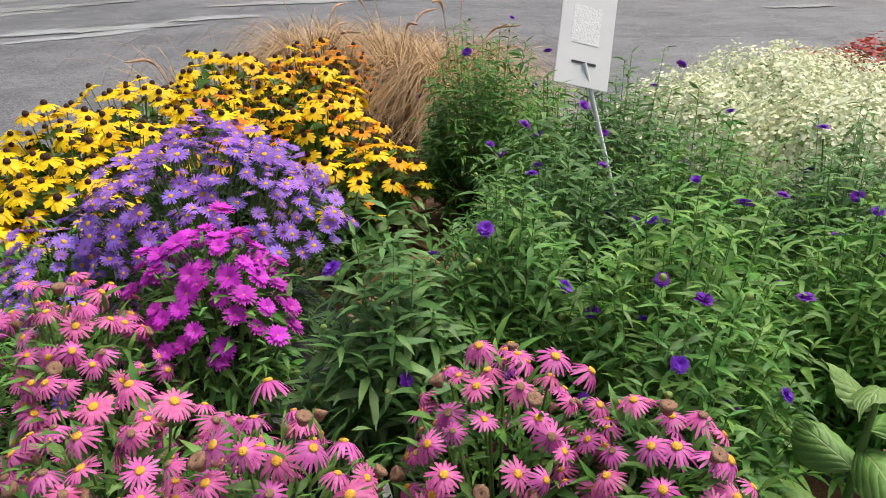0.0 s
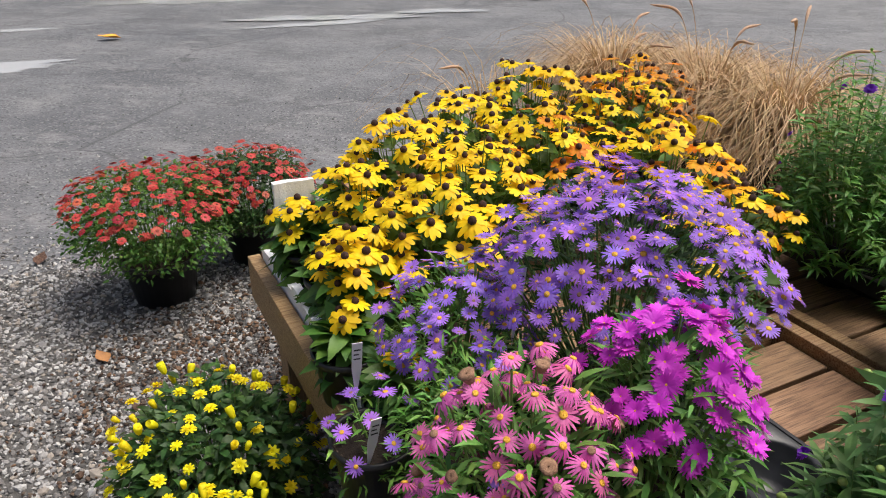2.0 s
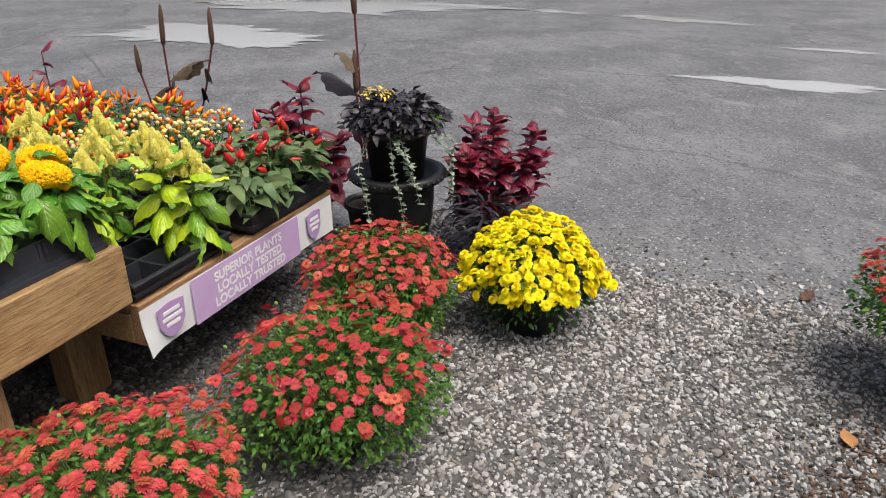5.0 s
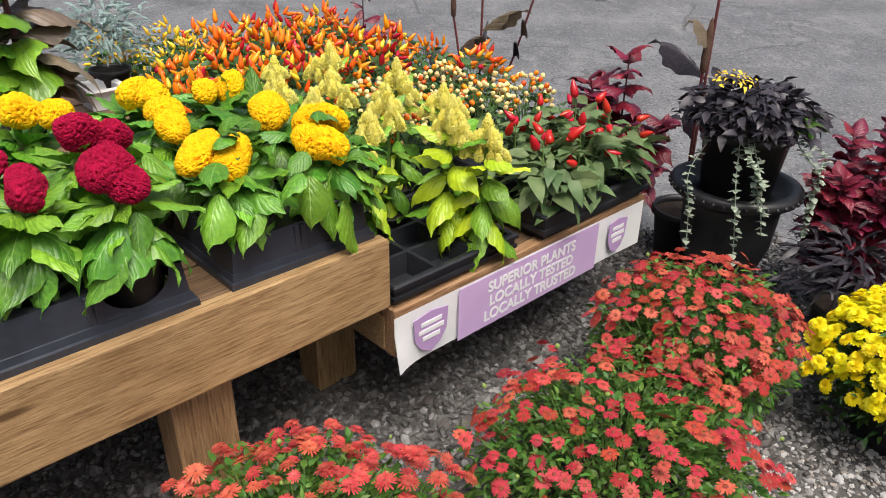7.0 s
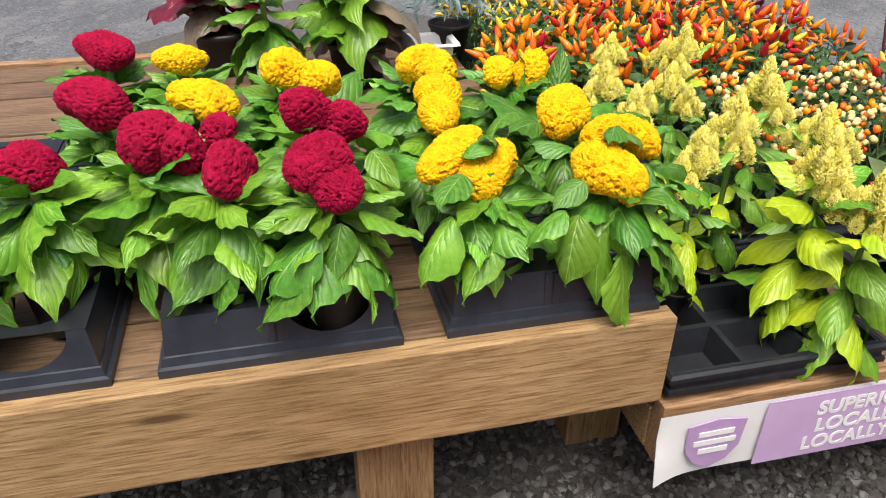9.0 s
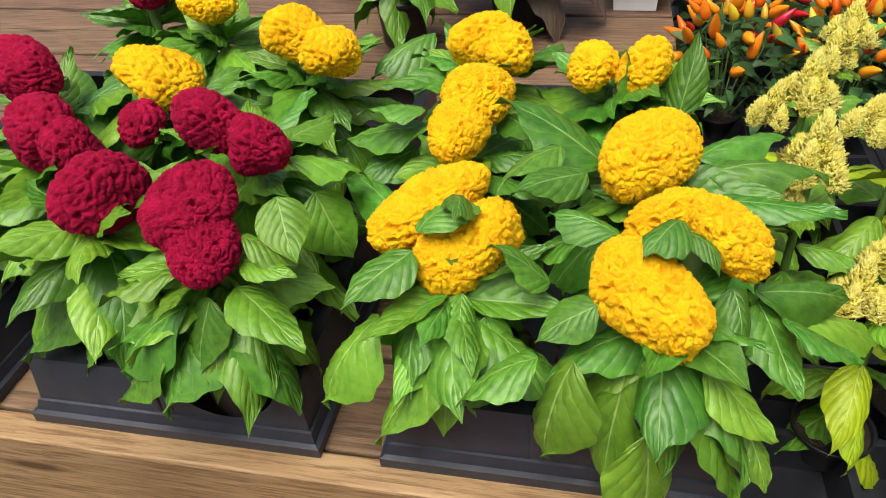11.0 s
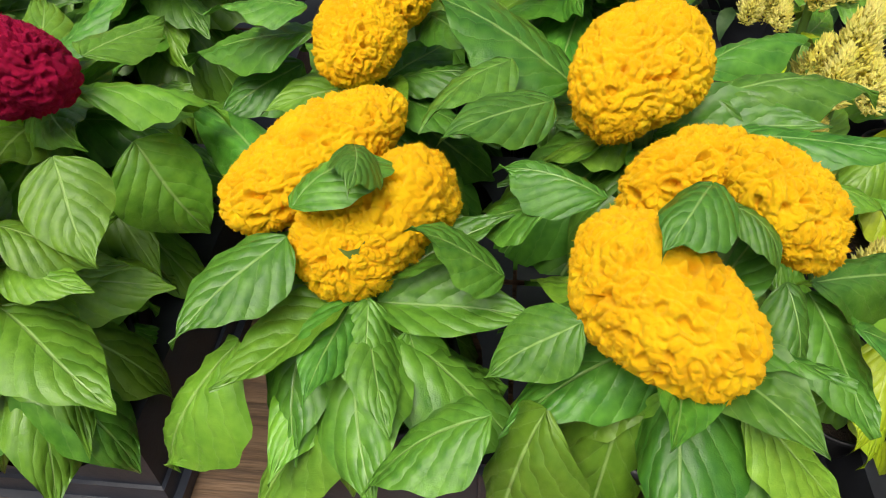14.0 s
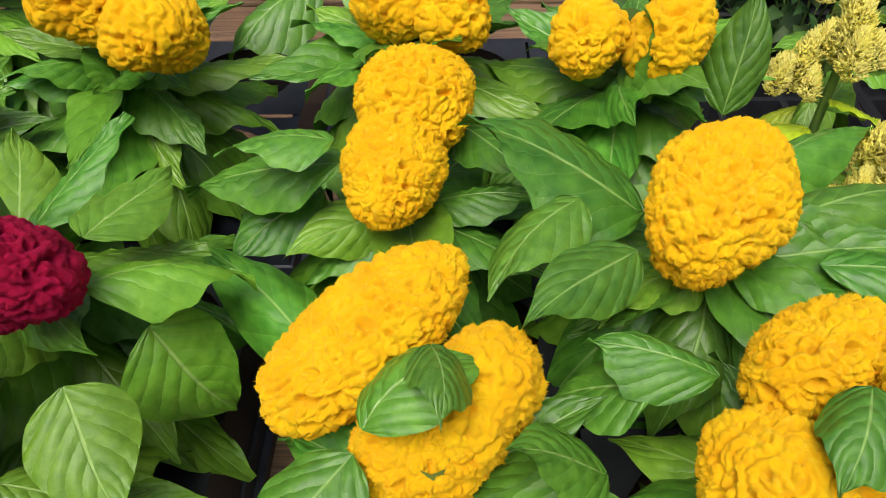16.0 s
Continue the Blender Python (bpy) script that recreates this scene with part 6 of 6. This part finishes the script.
for k, (x, y, r, top) in enumerate([(0.33, 1.2, 0.19, 1.09), (0.62, 1.12, 0.2, 1.1), (0.47, 1.47, 0.19, 1.1), (0.75, 1.45, 0.22, 1.12), (0.53, 1.88, 0.16, 1.08), (0.68, 1.8, 0.2, 1.12), (0.39, 2.32, 0.24, 1.14), (0.95, 1.15, 0.2, 1.08), (1.1, 1.5, 0.22, 1.08), (0.55, 0.92, 0.16, 1.02)]):
    aster(x, y, r, top, B_VIOLET, 9 + k % 3, "tall green aster with violet buds opening", (M_FOL_ASTER, M_FOL_LIGHT, M_FOL_GREY)[k % 3], nfol=24, size=0.044, bloom_s=0.95, buds=10, rzf=0.75, low=0.15, shoots=int(165 * r / 0.2))


def cloud(x, y, r, top, name, label, mat, n=5200, fol=None):
    """A mound covered with tiny florets, too many to count."""
    t = thing(name, label, "aster", on_table(x, y, 0.525), "frothy mounds")
    add_pot(t, 0.09, 0.14)
    h = top - 0.525
    foliage(t, (0, 0, h * 0.45), r, r, h * 0.5, 900, 0.035, fol or M_FOL_ASTER, NEEDLE + SMALL, 0.4, -0.6)
    tipv = np.array([[-0.5, -0.5, 0], [0.5, -0.4, 0.1], [0.5, 0.5, 0], [-0.4, 0.5, 0.15]])
    mats = [aim(np.array([0, 0, h * 0.45]) + p * rng.uniform(0.9, 1.08), nn + rng.normal(0, 0.4, 3), rng.uniform(0, 6), 0.011 * rng.uniform(0.6, 1.3)) for p, nn in dome_points(n, r, r, h * 0.55, 0.0)]
    V, F = many(tipv, np.array([[0, 1, 2, 3]]), mats)
    tagged(put("florets", mesh_of("florets", V, F, mat), t), kind="stuff")


M_FROTH = thin_leaf("cream_froth", (0.72, 0.76, 0.5), (0.82, 0.84, 0.62), vary=0.15)
M_REDFROTH = thin_leaf("rust_red_froth", (0.35, 0.03, 0.02), (0.5, 0.07, 0.04), vary=0.25)
for x, y, r, top in ((1.0, 2.25, 0.26, 1.0), (1.35, 2.55, 0.3, 1.02), (1.35, 2.05, 0.28, 1.0), (1.75, 2.35, 0.3, 1.0), (1.7, 2.9, 0.3, 0.95)):
    cloud(x, y, r, top, "white_aster", "cloud of tiny cream-white flowers on a mounded plant", M_FROTH)
for x, y in ((2.0, 3.5), (2.5, 3.8), (2.4, 3.2)):
    t = thing("stonecrop", "rust-red flowering stonecrop mound", "stonecrop", Matrix.Translation((x, y, 0)), "rust-red mounds")
    add_pot(t, 0.12, 0.2)
    foliage(t, (0, 0, 0.45), 0.35, 0.35, 0.35, 900, 0.06, M_FOL_DARK, SMALL, 0.4, -0.5)
    V, F = many(np.array([[-0.5, -0.5, 0], [0.5, -0.4, 0.1], [0.5, 0.5, 0], [-0.4, 0.5, 0.15]]), np.array([[0, 1, 2, 3]]), [aim(np.array([0, 0, 0.45]) + p, nn, rng.uniform(0, 6), 0.022 * rng.uniform(0.6, 1.3)) for p, nn in dome_points(1300, 0.37, 0.37, 0.38, 0.1)])
    tagged(put("florets", mesh_of("florets", V, F, M_REDFROTH), t), kind="stuff")

# broad-leaved seedling at the near corner
t = leafy_plant("broad_leaf_plant", "young plant with large smooth pale green leaves", "plant", on_table(0.76, 0.83), 0.42, 0.05, [M_LEAF_BIG], 9, 0.14, 12, M_STEM, (0.07, 0.12), 1, 0.008)


# ---- rudbeckias ----
def cone_mesh():
    V, F = lathe([(0.0085, 0), (0.0095, 0.004), (0.008, 0.009), (0.004, 0.0125), (0.001, 0.0135)], 10)
    return mesh_of("cone", V, F, C_BROWN)


CONE = cone_mesh()
B_RUD = [daisy(12, 0.036, 0.0135, inner=0.1, petal_m=P_YELLOW, centre_m=C_BROWN, seed=k, centre=0.15, dome=0.3, lift=0.08, droop=0.22 + 0.12 * k) for k in range(3)]
B_RUD_O = [daisy(12, 0.034, 0.0135, inner=0.1, petal_m=P_ORANGE, centre_m=C_BROWN, seed=k, centre=0.24, dome=0.2, lift=0.08, droop=0.25 + 0.12 * k) for k in range(2)]


def rudbeckia(x, y, r, top, n, blooms, label, low=0.1, base=0.52):
    t = thing("rudbeckia", label, "rudbeckia", Matrix.Translation((x, y, base)), "rudbeckias")
    add_pot(t, 0.075, 0.13)
    h = top - base
    c = np.array([0, 0, h * 0.55])
    foliage(t, (0, 0, h * 0.45), r * 0.85, r * 0.85, h * 0.4, 220, 0.07, M_FOL_MUM, OVATE, 0.3, -0.7, 0.4)
    pts = dome_points(n, r, r, h * 0.45, low, 0.1)
    stems(t, (0, 0), [c + p * 0.99 for p, _ in pts], 0.0018, M_STEM, 0.2, 0.12)
    for p, nn in pts:
        d = nn / np.linalg.norm(nn) * 0.35 + np.array([0, 0, 0.8]) + rng.normal(0, 0.2, 3)
        f = put("flower", blooms[int(rng.integers(len(blooms)))], t, aim(c + p * rng.uniform(0.97, 1.06), d, rng.uniform(0, 6.28), rng.uniform(0.82, 1.12)))
        put("cone", CONE, f, Matrix.Translation((0, 0, 0.0005)))


YEL, ORA = "golden rudbeckia with dark brown cones", "orange-brown bicoloured rudbeckia with dark cones"
for x, y, r, top, n, b in ((-0.80, 1.64, 0.09, 0.86, 24, B_RUD), (-0.62, 1.36, 0.045, 0.78, 3, B_RUD), (-0.89, 1.93, 0.09, 0.88, 22, B_RUD), (-0.88, 1.79, 0.05, 0.78, 8, B_RUD), (-0.99, 2.1, 0.07, 0.86, 9, B_RUD), (-0.92, 1.8, 0.06, 0.77, 9, B_RUD), (-1.06, 1.94, 0.075, 0.8, 10, B_RUD), (-0.78, 1.5, 0.04, 0.76, 4, B_RUD), (-0.66, 1.78, 0.14, 0.93, 34, B_RUD), (-0.87, 2.22, 0.15, 0.93, 34, B_RUD), (-0.62, 2.05, 0.17, 0.94, 40, B_RUD), (-0.75, 2.5, 0.19, 0.95, 50, B_RUD),
                           (-0.42, 2.35, 0.18, 0.94, 46, B_RUD_O + B_RUD), (-0.55, 2.85, 0.2, 0.98, 56, B_RUD), (-0.25, 2.7, 0.2, 0.97, 54, B_RUD + B_RUD_O), (-0.1, 2.3, 0.18, 0.93, 46, B_RUD_O + B_RUD), (0.05, 2.08, 0.14, 0.88, 26, B_RUD + B_RUD_O), (-0.2, 3.0, 0.2, 0.98, 54, B_RUD_O), (-0.03, 1.9, 0.1, 0.86, 8, B_RUD)):
    rudbeckia(x, y, r, top, n, b, ORA if b is B_RUD_O else YEL)


# ---- straw-coloured grasses ----
def grass_clump(x, y, n, L, seeds, base=0.5):
    t = thing("straw_grass", "arching tussock of straw-coloured ornamental grass", "grass", Matrix.Translation((x, y, base)), "straw grasses")
    add_pot(t, 0.09, 0.14)
    blades = []
    for k in range(n):
        a, q, bend = rng.uniform(0, 6.28), rng.uniform(0.8, 1.1), rng.normal(0, 0.6)
        reach, up = L * rng.uniform(0.35, 1.05), L * rng.uniform(0.3, 0.85)
        P = [np.array([0.03 * math.cos(a), 0.03 * math.sin(a), 0.12])]
        for i in range(1, 7):
            f = i / 6
            P.append(np.array([reach * f * math.cos(a + bend * f), reach * f * math.sin(a + bend * f), 0.1 + up * (2.5 * f - 2.3 * f * f * q)]))
        w = 0.0028 * rng.uniform(0.7, 1.3)
        s = np.array([-math.sin(a), math.cos(a), 0]) * w
        V = np.array([p + sg * s * (1 - 0.8 * i / 6) for i, p in enumerate(P) for sg in (-1, 1)])
        blades.append((V, np.array([(2 * i, 2 * i + 1, 2 * i + 3, 2 * i + 2) for i in range(6)])))
    V, F = soup(blades)
    tagged(put("blades", mesh_of("blades", V, F, M_STRAW), t), kind="stuff")
    for k in range(seeds):
        a = rng.uniform(0, 6.28)
        h = rng.uniform(0.45, 0.68)
        P = spline([(0, 0, 0.12), (0.06 * math.cos(a), 0.06 * math.sin(a), h * 0.6), (0.14 * math.cos(a), 0.14 * math.sin(a), h * 0.95), (0.26 * math.cos(a), 0.26 * math.sin(a), h)], 20)
        V, F = tube(P[:14], 0.0013, 5)
        stalk = put("stalk", mesh_of("stalk", V, F, M_STRAW), t)
        V, F = tube(P[12:], [0.002, 0.005, 0.006, 0.006, 0.006, 0.005, 0.004, 0.001], 7)
        put("seed_head", mesh_of("seed_head", V, F, M_PLUMESEED), stalk, None, "fuzzy tan seed head")


grass_clump(-0.28, 3.45, 2200, 0.6, 4)
grass_clump(0.08, 3.28, 2200, 0.6, 4)
grass_clump(0.32, 3.02, 2200, 0.58, 4)
grass_clump(-0.75, 3.05, 60, 0.6, 1, 0.5)


# ---- blank price card on a stake ----
def price_card():
    t = thing("price_card", "blank white plastic card on a speckled white stake", "sign", on_table(0.6, 1.6, 0.0))
    rot = Matrix.Translation((-0.06, 0.06, 1.22)) @ Euler((radians(-26), radians(14), radians(10))).to_matrix().to_4x4()
    part("card", box_bm(-0.062, 0.062, -0.0015, 0.0015, -0.1, 0.14, 0.001), M_WHITE, t, "", rot)
    part("print", box_bm(-0.035, 0.03, -0.0022, -0.0017, -0.01, 0.07, 0.0), M_FOAM, t, "faded grey print", rot)
    part("clip", box_bm(-0.028, 0.028, -0.0035, -0.0018, -0.052, -0.048, 0.0), M_INK, t, "thin dark clip", rot)
    p = np.array(rot @ Vector((0, -0.004, -0.05)))
    V, F = tube([p, p + np.array([0.045, -0.03, -0.16]), p + np.array([0.09, -0.06, -0.32]), p + np.array([0.13, -0.09, -0.5])], 0.0055, 6)
    put("stake", mesh_of("stake", V, F, M_WHITE), t)


price_card()


def plant_tag(x, y, z, rz, lean, h=0.1):
    t = thing("plant_tag", "white plastic plant label stuck in a pot", "plant label", Matrix.Translation((x, y, z)) @ Euler((radians(lean), 0, radians(rz))).to_matrix().to_4x4(), "plant labels")
    bm = bmesh.new()
    pts = [(-0.009, 0.03), (-0.009, h), (0.009, h), (0.009, 0.03), (0, -0.06)]
    f = bm.faces.new([bm.verts.new((px, 0, pz)) for px, pz in pts])
    ex_ = bmesh.ops.extrude_face_region(bm, geom=[f])
    for v in ex_["geom"]:
        if isinstance(v, bmesh.types.BMVert):
            v.co.y += 0.001
    part("tag", bm, M_WHITE, t)
    for k in range(3):
        part("print_line", box_bm(-0.006, 0.006 - 0.003 * (k % 2), -0.0008, -0.0002, h - 0.02 - 0.012 * k, h - 0.017 - 0.012 * k, 0), M_INK, t)


for x, y, z, rz, lean in ((-0.68, 1.28, 0.74, 30, 18), (-0.42, 1.42, 0.82, -20, -10), (-0.03, 0.93, 0.66, 30, 20), (0.16, 0.88, 0.64, 60, -15), (-0.62, 1.17, 0.68, 40, 20)):
    plant_tag(x, y, z, rz, lean)


# ---- across the road ----
def shrub(x, y, r, h, fol, label, pot=(0.25, 0.35), pot_mat=None, n=1500, size=0.1, florets=None):
    t = thing("potted_shrub", label, "shrub", Matrix.Translation((x, y, 0)), "shrubs across the road")
    add_pot(t, pot[0], pot[1], mat=pot_mat)
    stems(t, (0, 0), [(r * 0.5 * math.cos(a), r * 0.5 * math.sin(a), h * 0.75) for a in np.linspace(0, 6, 7)], 0.012, M_SPIKE, 0.1, pot[1] * 0.8, "trunk")
    foliage(t, (0, 0, h * 0.55), r, r, h * 0.48, n, size, fol, SMALL + OVATE, 0.35, -1.0, 0.3, "crown")
    if florets:
        V, F = many(*leaf_shape(1.0, 0.9, 2, 2, 0.3, 0.3, seed=2)[:2], [leafway(np.array([0, 0, pot[1] + (h - pot[1]) * 0.5]) + p, rng.uniform(0, 6), 0.3, 0, 0.09) for p, _ in dome_points(160, r, r, (h - pot[1]) * 0.58, -0.2)])
        put("florets", mesh_of("florets", V, F, florets), t)


for x, y in ((-10.4, 14.2), (-8.9, 14.8), (-6.8, 16.4), (-5.6, 17.4)):
    shrub(x, y, 0.62, 1.2, M_FOL_MUM, "rounded green shrub in a terracotta pot", (0.2, 0.2), M_TERRA, 1100, 0.16)
shrub(-7.5, 15.1, 0.62, 0.95, M_FOL_GREY, "variegated yellow-green shrub across the road", (0.22, 0.22), None, 900, 0.13)
for x, y in ((-16.6, 11.3), (-15.6, 11.9), (-14.4, 12.6), (-13.7, 13.2), (-17.4, 10.7)):
    shrub(x, y, 0.75, 1.25, M_FOL_DARK, "dark green shrub in a terracotta pot", (0.2, 0.14), M_TERRA, 1200, 0.17)
shrub(-4.6, 17.7, 0.42, 0.85, M_FOL_MUM, "orange and yellow flowering plant in an orange pot", (0.2, 0.25), M_TERRA, 900, 0.08, P_ORANGE)
shrub(-3.9, 18.5, 0.5, 0.95, M_FOL_DARK, "pink mum in a black pot", (0.22, 0.25), None, 700, 0.08, P_PINK)
for k, (x, y) in enumerate(((-25.5, 4.2), (-24.6, 5.2), (-23.8, 6.2), (-23.0, 7.2), (-3.0, 19.5), (-1.8, 20.2))):
    shrub(x, y, 0.5, 0.9, M_FOL_DARK if k % 2 else M_FOL_MUM, "green shrub in a dark pot", (0.26, 0.34), None, 800, 0.1)

# pale stone apron of rough slabs between the shrubs
t = tagged(new("stone_apron"), "pale beige stone apron laid in rough courses", "paving", kind="structure")
SLAB = [None] * 3
for k in range(3):
    bm = box_bm(-0.24, 0.24, -0.15, 0.15, -0.04, 0.04, 0.015)
    me = bpy.data.meshes.new("slab")
    bm.to_mesh(me)
    bm.free()
    me.materials.append(M_CONCRETE)
    SLAB[k] = me
for i in range(6):
    for j in range(9):
        ob = put("slab", SLAB[(i + j) % 3], t, pose(-13.4 + 0.46 * j - 0.14 * i + 0.2 * (i % 2), 14.2 + 0.21 * j + 0.29 * i, 0.03 + 0.05 * i, 8, 0, 24.5))
t = tagged(new("concrete_strip"), "pale concrete strip along the far side of the road", "paving", kind="structure")
for k in range(9):
    part("slab", box_bm(-0.72, 0.72, -0.6, 0.6, 0.0, 0.06, 0.01), M_CONCRETE, t, "", pose(-22.5 + 1.36 * k, 9.4 + 0.55 * k, 0, 0, 0, 22))
